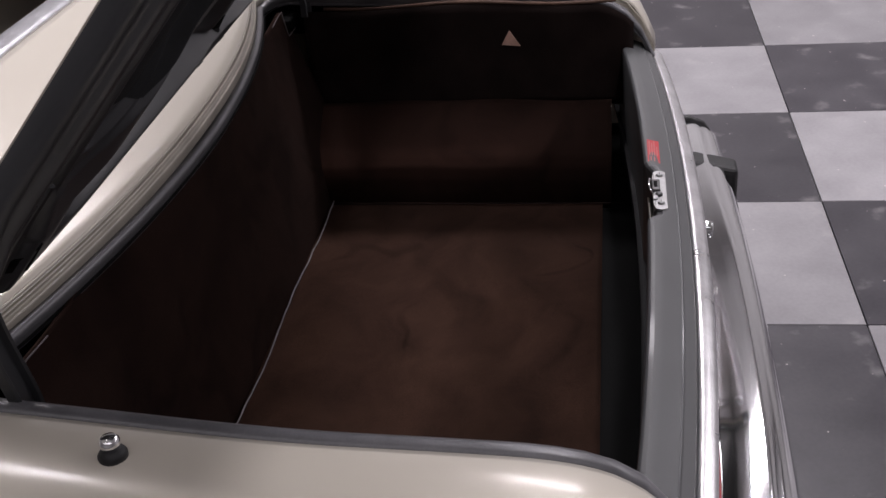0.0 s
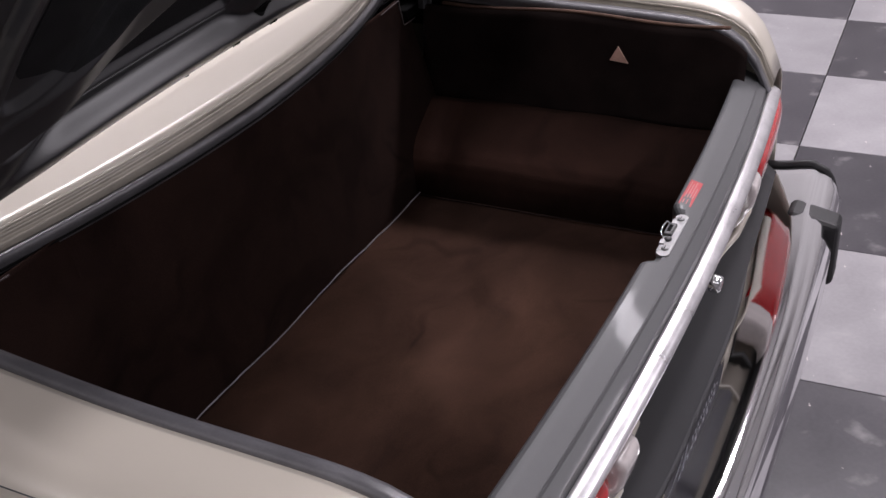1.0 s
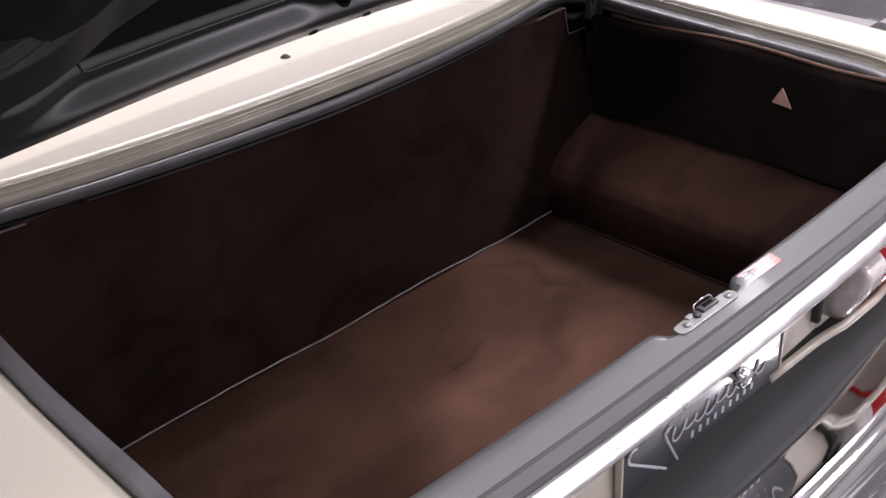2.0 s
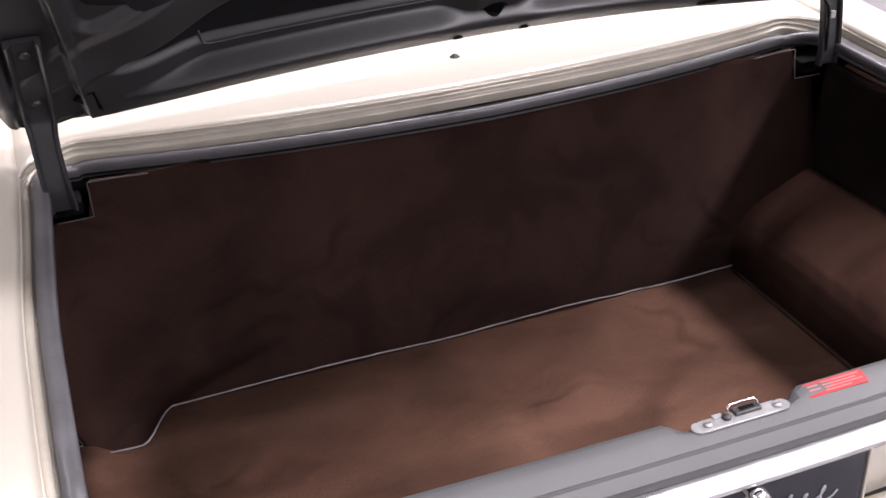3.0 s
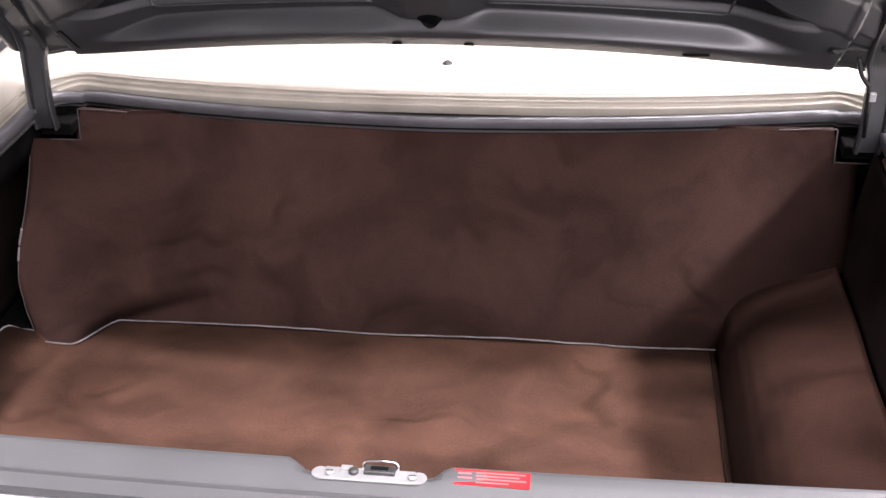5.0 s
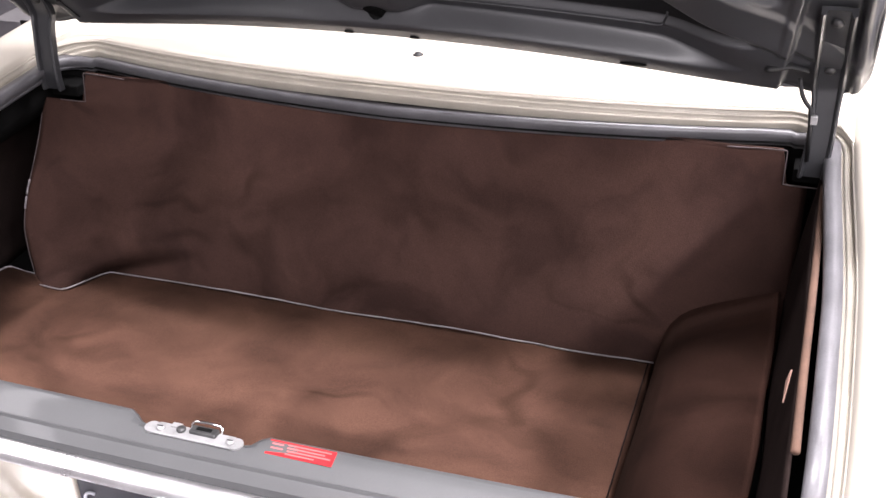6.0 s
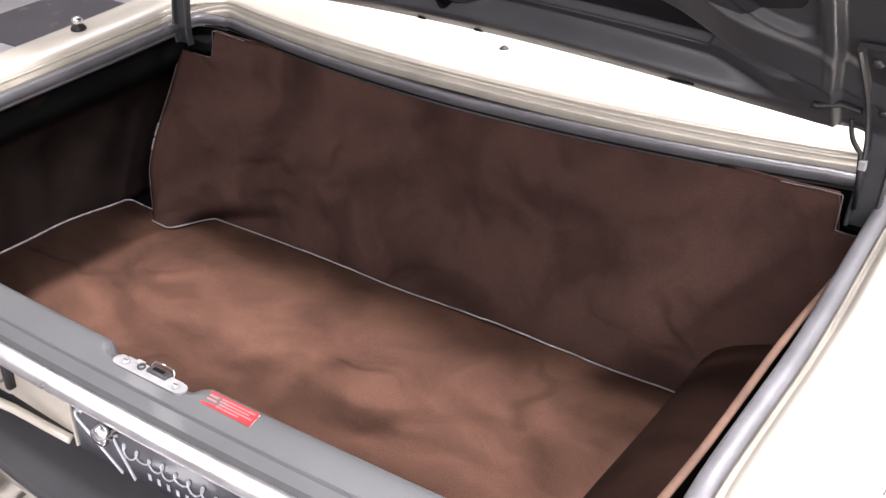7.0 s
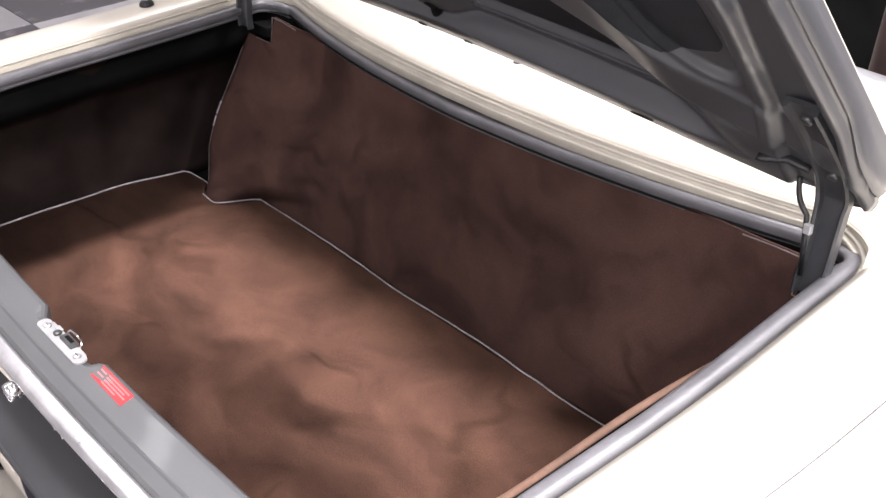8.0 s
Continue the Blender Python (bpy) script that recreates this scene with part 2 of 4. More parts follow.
REDLABEL = material("red_label", (0.52, 0.020, 0.026), 0.35, 0, 0.3, 0.05, 60, 300, 0.0)
PALE = material("pale_print", (0.55, 0.15, 0.15), 0.4, 0, 0.2, 0.05, 60, 300, 0.0)
NAVY = material("plate_navy", (0.014, 0.013, 0.024), 0.42, 0, 0.2, 0.1, 20, 300, 0.0)
SILVER = material("plate_silver", (0.75, 0.76, 0.82), 0.3, 0.4, 0.4, 0.05, 20, 300, 0.0)
LILAC = material("plate_lilac", (0.16, 0.13, 0.38), 0.4, 0, 0.4, 0.05, 20, 300, 0.0)
TAN = material("pale_tan", (0.62, 0.38, 0.30), 0.8, 0, 0, 0.1, 40, 300, 0.05)
LEATHER = material("dark_brown_leather", (0.030, 0.017, 0.016), 0.45, 0, 0.1, 0.15, 20, 260, 0.15)
TYRE = material("tyre", (0.02, 0.02, 0.02), 0.8, 0, 0, 0.2, 20, 200, 0.1)
WALL = material("wall_paint", (0.45, 0.44, 0.44), 0.8, 0, 0, 0.04, 2, 60, 0.03)
CEIL = material("ceiling_paint", (0.82, 0.82, 0.82), 0.85, 0, 0, 0.04, 2, 60, 0.03)


def tile_material(name, colour, dark):
    """Printed vinyl tile: cloudy grey with pale scuffs, each tile a little different."""
    m = material(name, colour, 0.33, 0, 0.0, 0.1, 5, 90, 0.02, dark=dark, rough_var=0.1)
    nt = m.node_tree
    b = nt.nodes["Principled BSDF"]
    old = b.inputs["Base Color"].links[0].from_socket
    info = nt.nodes.new("ShaderNodeObjectInfo")
    mr = nt.nodes.new("ShaderNodeMapRange")
    mr.inputs["To Min"].default_value, mr.inputs["To Max"].default_value = 0.88, 1.12
    nt.links.new(info.outputs["Random"], mr.inputs["Value"])
    mul = nt.nodes.new("ShaderNodeMixRGB")
    mul.blend_type = "MULTIPLY"
    mul.inputs["Fac"].default_value = 1
    nt.links.new(old, mul.inputs["Color1"])
    nt.links.new(mr.outputs["Result"], mul.inputs["Color2"])
    co = nt.nodes.new("ShaderNodeTexCoord")
    spot = nt.nodes.new("ShaderNodeTexNoise")
    spot.inputs["Scale"].default_value, spot.inputs["Detail"].default_value = 9, 7
    nt.links.new(co.outputs["Object"], spot.inputs["Vector"])
    cut = nt.nodes.new("ShaderNodeValToRGB")
    cut.color_ramp.elements[0].position, cut.color_ramp.elements[1].position = 0.60, 1.0
    nt.links.new(spot.outputs["Fac"], cut.inputs["Fac"])
    scuff = nt.nodes.new("ShaderNodeMixRGB")
    scuff.inputs["Color2"].default_value = (0.42, 0.40, 0.40, 1)
    nt.links.new(cut.outputs["Color"], scuff.inputs["Fac"])
    nt.links.new(mul.outputs["Color"], scuff.inputs["Color1"])
    chip = nt.nodes.new("ShaderNodeTexNoise")
    chip.inputs["Scale"].default_value, chip.inputs["Detail"].default_value = 38, 2
    nt.links.new(co.outputs["Object"], chip.inputs["Vector"])
    bite = nt.nodes.new("ShaderNodeValToRGB")
    bite.color_ramp.elements[0].position, bite.color_ramp.elements[1].position = 0.735, 0.76
    nt.links.new(chip.outputs["Fac"], bite.inputs["Fac"])
    worn = nt.nodes.new("ShaderNodeMixRGB")
    worn.inputs["Color2"].default_value = (0.62, 0.56, 0.55, 1)
    nt.links.new(bite.outputs["Color"], worn.inputs["Fac"])
    nt.links.new(scuff.outputs["Color"], worn.inputs["Color1"])
    nt.links.new(worn.outputs["Color"], b.inputs["Base Color"])
    return m


TILE_LIGHT = tile_material("light_tile", (0.300, 0.291, 0.300), (0.245, 0.236, 0.246))
TILE_DARK = tile_material("dark_tile", (0.062, 0.058, 0.065), (0.038, 0.035, 0.042))

# ---------------------------------------------------------------- mesh helpers


def crisp(ob, degrees):
    """Leaves folds sharper than this angle unsmoothed."""
    ob.data.set_sharp_from_angle(angle=radians(degrees))
    return ob


def link(name, verts, faces, mat, parent=None, label="", smooth=True, thick=0.0):
    me = bpy.data.meshes.new(name)
    me.from_pydata([tuple(v) for v in verts], [], faces)
    me.update()
    bm = bmesh.new()
    bm.from_mesh(me)
    bmesh.ops.remove_doubles(bm, verts=bm.verts, dist=1e-6)
    bmesh.ops.recalc_face_normals(bm, faces=bm.faces)
    bm.to_mesh(me)
    bm.free()
    for p in me.polygons:
        p.use_smooth = smooth
    me.materials.append(mat)
    ob = new(name, me)
    if parent is not None:
        ob.parent = parent
    if label:
        ob["label"] = label
    if thick:
        mod = ob.modifiers.new("thickness", "SOLIDIFY")
        mod.thickness, mod.offset = thick, 0.0
    return ob


def part(name, bm, mat, parent=None, label="", smooth=False):
    me = bpy.data.meshes.new(name)
    bm.to_mesh(me)
    bm.free()
    for p in me.polygons:
        p.use_smooth = smooth
    me.materials.append(mat)
    ob = new(name, me)
    if parent is not None:
        ob.parent = parent
    if label:
        ob["label"] = label
    return ob


def grid(nu, nv, f):
    """Points f(u, v) for u, v from 0 to 1, and the faces between them."""
    verts = [f(i / nu, j / nv) for i in range(nu + 1) for j in range(nv + 1)]
    faces = [(i * (nv + 1) + j, (i + 1) * (nv + 1) + j, (i + 1) * (nv + 1) + j + 1, i * (nv + 1) + j + 1)
             for i in range(nu) for j in range(nv)]
    return verts, faces


def surf(name, nu, nv, f, mat, parent=None, label="", thick=0.0):
    return link(name, *grid(nu, nv, f), mat, parent, label, True, thick)


def rounded_box(size, at=(0, 0, 0), bevel=0.004, seg=2, turn=None):
    bm = bmesh.new()
    bmesh.ops.create_cube(bm, size=1)
    bmesh.ops.scale(bm, vec=size, verts=bm.verts)
    if bevel:
        bmesh.ops.bevel(bm, geom=bm.edges[:], offset=bevel, segments=seg, profile=0.5, affect="EDGES")
    m = Matrix.Translation(at) @ (turn or Matrix())
    bmesh.ops.transform(bm, matrix=m, verts=bm.verts)
    return bm


def tube(points, r, seg=8, flat=1.0):
    """A round cord or bar along points, closed at its ends."""
    pts = [Vector(p) for p in points]
    verts, faces = [], []
    side = None
    for i, p in enumerate(pts):
        d = (pts[min(i + 1, len(pts) - 1)] - pts[max(i - 1, 0)]).normalized()
        if side is None:
            side = d.cross(Vector((0, 0, 1)))
            if side.length < 0.1:
                side = d.cross(Vector((0, 1, 0)))
        side = (side - d * side.dot(d)).normalized()
        up = side.cross(d)
        for k in range(seg):
            a = 2 * math.pi * k / seg
            verts.append(p + side * (r * math.cos(a)) + up * (r * flat * math.sin(a)))
    n = len(pts)
    for i in range(n - 1):
        for k in range(seg):
            k2 = (k + 1) % seg
            faces.append((i * seg + k, i * seg + k2, (i + 1) * seg + k2, (i + 1) * seg + k))
    faces.append(tuple(range(seg)))
    faces.append(tuple((n - 1) * seg + k for k in range(seg)))
    return verts, faces


def lathe(profile, seg=20, at=(0, 0, 0), turn=None):
    """A turned piece round z from (radius, height) pairs."""
    m = Matrix.Translation(at) @ (turn or Matrix())
    verts = [m @ Vector((r * math.cos(2 * math.pi * k / seg), r * math.sin(2 * math.pi * k / seg), h)) for r, h in profile for k in range(seg)]
    faces = []
    for i in range(len(profile) - 1):
        for k in range(seg):
            k2 = (k + 1) % seg
            faces.append((i * seg + k, i * seg + k2, (i + 1) * seg + k2, (i + 1) * seg + k))
    faces.append(tuple(range(seg)))
    faces.append(tuple((len(profile) - 1) * seg + k for k in range(seg)))
    return verts, faces


def curve_at(knots, t):
    """Smooth height at t through (position, height) knots."""
    if t <= knots[0][0]:
        return knots[0][1]
    if t >= knots[-1][0]:
        return knots[-1][1]
    for i in range(len(knots) - 1):
        (a, p), (b, q) = knots[i], knots[i + 1]
        if a <= t <= b:
            m0 = (q - knots[i - 1][1]) / (b - knots[i - 1][0]) if i else (q - p) / (b - a)
            m1 = (knots[i + 2][1] - p) / (knots[i + 2][0] - a) if i + 2 < len(knots) else (q - p) / (b - a)
            h, s = b - a, (t - a) / (b - a)
            return (2 * s ** 3 - 3 * s * s + 1) * p + (s ** 3 - 2 * s * s + s) * h * m0 + (3 * s * s - 2 * s ** 3) * q + (s ** 3 - s * s) * h * m1


def step(a, b, x):
    t = min(1, max(0, (x - a) / (b - a)))
    return t * t * (3 - 2 * t)


def lerp(a, b, t):
    return a + (b - a) * t


# ---------------------------------------------------------------- the car's lines (metres, centre line at CX)
CX = -0.015
HALF = 0.650          # half width of the boot opening
SIDE_Z = [(-0.03, 0.756), (-0.02, 0.774), (-0.003, 0.812), (0.015, 0.845), (0.035, 0.866), (0.07, 0.886), (0.12, 0.897), (0.2, 0.902), (0.4, 0.909), (0.6, 0.920),
          (0.75, 0.930), (1.06, 0.938), (2.3, 0.93), (4.0, 0.86)]


def side_z(y):
    return curve_at(SIDE_Z, y)


def flare(y):
    """How much wider than HALF the opening stands towards the rear."""
    return 0.017 * (1 - step(0.28, 0.72, y))


def deck_z(x, y):
    c = curve_at([(0.5, 0.949), (0.76, 0.952), (1.06, 0.956), (1.3, 0.955)], y)
    return c - (c - side_z(y)) * (abs(x) / HALF) ** 2


def front_edge(x):
    """Front edge of the boot opening, bowed towards the rear in the middle."""
    a = abs(x)
    if a <= 0.565:
        return 0.645 + 0.28 * a * a
    top = 0.645 + 0.28 * 0.565 ** 2
    return 0.665 + (top - 0.665) * math.sqrt(max(0, 1 - ((a - 0.565) / (HALF - 0.565)) ** 2))


def opening():
    """The edge of the opening from the left rear corner round the front to the right rear corner, with inward directions."""
    half = []
    for i in range(26):
        y = lerp(-0.02, 0.655, i / 25)
        half.append(Vector((HALF + flare(y), y, side_z(y))))
    for i in range(1, 11):
        a = math.pi / 2 * i / 11
        x = 0.565 + (HALF - 0.565) * math.cos(a)
        half.append(Vector((x, front_edge(x), deck_z(x, front_edge(x)))))
    for i in range(17):
        x = 0.565 * (1 - i / 16)
        half.append(Vector((x, front_edge(x), deck_z(x, front_edge(x)))))
    right = half
    left = [Vector((-p.x, p.y, p.z)) for p in half[:-1]]
    pts = left + right[::-1]
    ins = []
    for i in range(len(pts)):
        d = pts[min(i + 1, len(pts) - 1)] - pts[max(i - 1, 0)]
        n = Vector((d.y, -d.x, 0)).normalized()
        ins.append(n)
    return pts, ins


EDGE, INWARD = opening()


def along(profile, name, mat, parent, label="", closed=False, thick=0.0, lift=0.0, push=0.0, widen=0.0, trim=0):
    """Sweeps (inward, down) pairs along the opening's edge."""
    pts, ins = EDGE[trim:len(EDGE) - trim], INWARD[trim:len(EDGE) - trim]
    n = len(profile)
    verts = [Vector((p.x + CX, p.y, p.z)) + q * (a * (1 + widen * abs(q.x) ** 3) + push * abs(q.x) ** 3) - Vector((0, 0, b - lift * abs(q.x))) for p, q in zip(pts, ins) for a, b in profile]
    faces = []
    for i in range(len(pts) - 1):
        for j in range(n if closed else n - 1):
            k = (j + 1) % n
            faces.append((i * n + j, (i + 1) * n + j, (i + 1) * n + k, i * n + k))
    return link(name, verts, faces, mat, parent, label, True, thick)


# ---------------------------------------------------------------- room
floor = tagged(part("floor", rounded_box((9.72, 9.72, 0.10), (0.15, 0.2, -0.062), 0), VOID), "dark screed under vinyl tiles", "floor", kind="structure")
for nm, size, at in (("wall_north", (9.9, 0.12, 3.7), (0.15, 5.12, 1.73)), ("wall_south", (9.9, 0.12, 3.7), (0.15, -4.72, 1.73)),
                     ("wall_east", (0.12, 9.72, 3.7), (5.07, 0.2, 1.73)), ("wall_west", (0.12, 9.72, 3.7), (-4.77, 0.2, 1.73))):
    tagged(part(nm, rounded_box(size, at, 0), WALL), "plain painted showroom wall", "wall", kind="structure")
tagged(part("ceiling", rounded_box((9.9, 9.9, 0.1), (0.15, 0.2, 3.64), 0), CEIL), "plain white showroom ceiling", "ceiling", kind="structure")

# ---------------------------------------------------------------- the car
car = tagged(new("car"), "champagne beige convertible with its boot lid open", "car")

# deck between the opening and the cockpit
surf("rear_deck", 64, 20, lambda u, v: (lambda x: (lambda y: (x + CX, y, deck_z(x, y)))(lerp(front_edge(x), 1.05 + 0.02 * (x / HALF) ** 2, v)))(lerp(-HALF, HALF, u)),
     PAINT, car, "", 0.003)

FENDER = [(0.0, 0.0), (0.012, 0.006), (0.035, 0.010), (0.06, 0.011), (0.085, 0.008), (0.108, -0.003), (0.126, -0.020), (0.138, -0.042),
          (0.1435, -0.062), (0.1445, -0.064), (0.1455, -0.067), (0.150, -0.10), (0.156, -0.2), (0.158, -0.32), (0.150, -0.45), (0.125, -0.60), (0.10, -0.68)]


def fender_point(side, y, k):
    dx, dz = FENDER[k]
    tuck = 1.0 - 0.75 * (1 - step(-0.06, 0.16, y)) ** 2
    z0 = side_z(max(y, -0.03))
    low = 0.20
    z = z0 + dz * (1 if dz > 0 else (z0 - low) / 0.70)
    return Vector((side * (HALF + flare(y) + dx * (0.45 + 0.55 * tuck)) + CX, y, z))


for side, nm in ((-1, "rear_wing"), (1, "rear_wing")):
    ys = [lerp(-0.02, 0.2, i / 16) for i in range(16)] + [lerp(0.2, 1.2, i / 30) for i in range(30)] + [lerp(1.2, 2.3, i / 10) for i in range(11)]
    verts = [fender_point(side, y, k) for y in ys for k in range(len(FENDER))]
    n = len(FENDER)
    faces = [(i * n + k, (i + 1) * n + k, (i + 1) * n + k + 1, i * n + k + 1) for i in range(len(ys) - 1) for k in range(n - 1)]
    wing = link(nm, verts, faces, PAINT, car, "", True, 0.003)

# thin dark line along each wing
for side in (-1, 1):
    pts = []
    for k in range(41):
        y = lerp(0.16, 2.2, k / 40)
        p, q = fender_point(side, y, 5), fender_point(side, y, 6)
        pts.append(p.lerp(q, 0.10 + 0.70 * step(0.1, 0.7, y)) + Vector((side * 0.0022, 0, 0.0028)))
    link("coachline", *tube(pts, 0.0008, 6), GREY, car, "thin dark coachline")

# return flange of the opening, its bead, drip channel and rubber seal
along([(-0.0004, 0.0), (0.0014, 0.0006), (0.0022, 0.0020), (0.0014, 0.0034), (-0.0030, 0.0040)], "opening_edge", PAINT, car, "", thick=0.0008)
along([(-0.0010, 0.0052), (0.0030, 0.0046), (0.0050, 0.0058), (0.0052, 0.0076), (0.0036, 0.0090), (0.0044, 0.0118), (0.0064, 0.0126), (0.0084, 0.0132), (0.0094, 0.0150),
       (0.0084, 0.0170), (0.0092, 0.0262), (0.0040, 0.0285)], "drip_channel", FLANGE, car, "beige ribbed drip channel", thick=0.0008, lift=-0.010, widen=0.9)
along([(0.0040, 0.0300), (0.0150, 0.0298), (0.0190, 0.0318), (0.0203, 0.0360), (0.0200, 0.0440), (0.0182, 0.0458), (0.0192, 0.0476), (0.0188, 0.0515), (0.0150, 0.0530), (0.0030, 0.0520)], "boot_seal", RUBBER, car, "grey rubber boot seal", True, lift=0.021, push=0.010, widen=0.30)
along([(0.0002, 0.0030), (0.0006, 0.0120), (0.0004, 0.0300)], "flange_wall", FLANGE, car, "beige upright wall of the flange", thick=0.0008)
# black strips that carry the shade of the gap below the flange
along([(0.0040, 0.0400), (0.0100, 0.0440), (0.0230, 0.0450)], "gutter", VOID, car, "black strip for the shaded gap between flange and seal", thick=0.001, lift=0.014, trim=2)
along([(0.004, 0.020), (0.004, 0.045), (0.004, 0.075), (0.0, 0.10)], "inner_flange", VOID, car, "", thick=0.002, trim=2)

# ---- rear sill with lock plate
BOW = 0.075


def sill_y(x):
    return BOW * x * x


def sill_drop(x):
    return -0.016 * (x / HALF) ** 2


def notch(x):
    """How far the sill's inner edge gives way round the lock."""
    return step(-0.088, -0.062, x) * (1 - step(0.060, 0.082, x))


SILL = [(0.010, 0.560), (0.0145, 0.800), (0.0132, 0.8072), (0.0105, 0.8096), (0.0060, 0.8100), (0.0020, 0.8092), (-0.0026, 0.8080), (-0.0045, 0.8074), (-0.0260, 0.7992),
        (-0.0276, 0.7995), (-0.0292, 0.7968), (-0.0415, 0.7890), (-0.0435, 0.7800), (-0.0460, 0.7760), (-0.0470, 0.7700)]


def sill_point(u, v):
    x = lerp(-0.668, 0.668, u)
    f = v * (len(SILL) - 1)
    i = min(int(f), len(SILL) - 2)
    y = lerp(SILL[i][0], SILL[i + 1][0], f - i)
    z = lerp(SILL[i][1], SILL[i + 1][1], f - i)
    k = notch(x + CX) * step(-0.012, 0.010, y)
    return (x + CX, y - 0.012 * k + sill_y(x), z - (0.007 * k if z > 0.75 else 0) + sill_drop(x))


crisp(surf("rear_sill", 150, 56, sill_point, GREY, car, "grey painted rear sill", 0.002), 9)
CHROME_LIP = [(-0.0455, 0.7740), (-0.0465, 0.7812), (-0.0495, 0.7822), (-0.0570, 0.7797), (-0.0630, 0.7765), (-0.0665, 0.7725), (-0.0662, 0.7685), (-0.0620, 0.7660), (-0.0500, 0.7655)]
surf("chrome_lip", 60, 24, lambda u, v: (lambda x, f: (lambda i: (x + CX, lerp(CHROME_LIP[i][0], CHROME_LIP[i + 1][0], f - i) + sill_y(x),
     lerp(CHROME_LIP[i][1], CHROME_LIP[i + 1][1], f - i) + sill_drop(x)))(min(int(f), 7)))(lerp(-0.675, 0.675, u), v * 8), SATIN, car, "bright satin strip along the rear edge", 0.0016)

bm = rounded_box((0.100, 0.0175, 0.0028), (0.0, -0.0055, 0.8066), 0.0012)
for end in (-0.050, 0.050):
    cap = bmesh.ops.create_cone(bm, cap_ends=True, segments=18, radius1=0.0087, radius2=0.0087, depth=0.0026)
    bmesh.ops.translate(bm, vec=(end, -0.0055, 0.8066), verts=cap["verts"])
lock = part("lock_plate", bm, ZINC, car, "zinc-plated lock plate")
part("plate_flange", rounded_box((0.092, 0.0025, 0.010), (0.0, 0.0038, 0.8022), 0.0008), ZINC, lock)
for dx in (-0.040, 0.044):
    link("screw", *lathe([(0.0050, 0.0), (0.0050, 0.0015), (0.0038, 0.0028), (0.0015, 0.0030)], 12, (dx, -0.0055, 0.8080)), ZINC, lock)
    part("slot", rounded_box((0.0070, 0.0010, 0.0006), (dx, -0.0055, 0.8111), 0), BLACK, lock)
part("latch_body", rounded_box((0.032, 0.0120, 0.0060), (0.010, 0.0005, 0.8088), 0.0016), BOLT, lock, "dull grey latch body")
part("latch_slot", rounded_box((0.018, 0.0050, 0.0012), (0.010, 0.0010, 0.8119), 0.0005), VOID, lock, "dark slot of the latch")
link("latch_cam", *lathe([(0.0052, 0.0), (0.0052, 0.0030), (0.0030, 0.0042), (0.0008, 0.0044)], 14, (-0.016, -0.0030, 0.8080)), BOLT, lock)
part("latch_tab", rounded_box((0.012, 0.0070, 0.0024), (-0.024, 0.0022, 0.8086), 0.0008), ZINC, lock)
link("striker_loop", *tube([(-0.008, 0.004, 0.804), (-0.008, 0.008, 0.8105), (-0.005, 0.0098, 0.8128), (0.010, 0.0104, 0.8134), (0.025, 0.0098, 0.8128), (0.028, 0.008, 0.8105), (0.028, 0.004, 0.804)], 0.0014, 8), CHROME, lock, "bright wire striker loop")

label = part("warning_label", rounded_box((0.076, 0.0185, 0.0006), (0.123, 0.0005, 0.8085), 0.0002, 1, Matrix.Rotation(radians(14), 4, "X")), REDLABEL, car, "red warning label with pale print")
for i, (x0, x1, dy) in enumerate(((0.107, 0.156, 0.0055), (0.107, 0.150, 0.0018), (0.108, 0.157, -0.0018), (0.107, 0.140, -0.0055), (0.089, 0.102, 0.004), (0.089, 0.103, -0.001))):
    part("print_line", rounded_box((x1 - x0, 0.0017, 0.0004), ((x0 + x1) / 2, 0.0005 + dy, 0.80905 + dy * 0.249), 0, 1, Matrix.Rotation(radians(14), 4, "X")), PALE, label)

# lock button under the chrome lip
button = link("lock_button", *lathe([(0.009, 0.0), (0.009, 0.014), (0.0115, 0.015), (0.0125, 0.018), (0.0125, 0.026), (0.011, 0.029), (0.004, 0.030)], 20, (-0.018, -0.050, 0.757),
                                    Matrix.Rotation(radians(98), 4, "X")), CHROME, car, "chrome push-button lock")

# ---- rear panel, plate, lamps
PANEL = [(0.008, 0.758), (0.000, 0.745), (-0.002, 0.70), (-0.004, 0.64), (-0.008, 0.610), (-0.022, 0.597), (-0.026, 0.590), (-0.022, 0.582), (0.0, 0.575), (0.03, 0.45), (0.06, 0.30)]
surf("rear_panel", 40, 40, lambda u, v: (lambda x, f: (lambda i: (x + CX, lerp(PANEL[i][0], PANEL[i + 1][0], f - i) + sill_y(x),
     lerp(PANEL[i][1], PANEL[i + 1][1], f - i)))(min(int(f), 9)))(lerp(-0.665, 0.665, u), v * 10), PAINT, car, "", 0.003)

plate = part("number_plate", rounded_box((0.335, 0.003, 0.118), (0.004, -0.012, 0.652), 0.001), NAVY, car, "dark dealer plate with silver scroll and plain bars")


def on_plate(x, z):
    return (0.004 + x, -0.0145, 0.638 + z)


loop = [on_plate(-0.150 + 0.010 * math.cos(a), 0.046 + 0.010 * math.sin(a)) for a in [math.pi * (0.35 + 0.9 * k / 8) for k in range(9)]]
link("scroll", *tube(loop + [on_plate(-0.065, -0.028), on_plate(-0.058, -0.030), on_plate(-0.056, -0.022), on_plate(-0.085, 0.030), on_plate(-0.090, 0.043), on_plate(-0.080, 0.048)], 0.0022, 6), SILVER, plate, "silver scroll")
wave = []
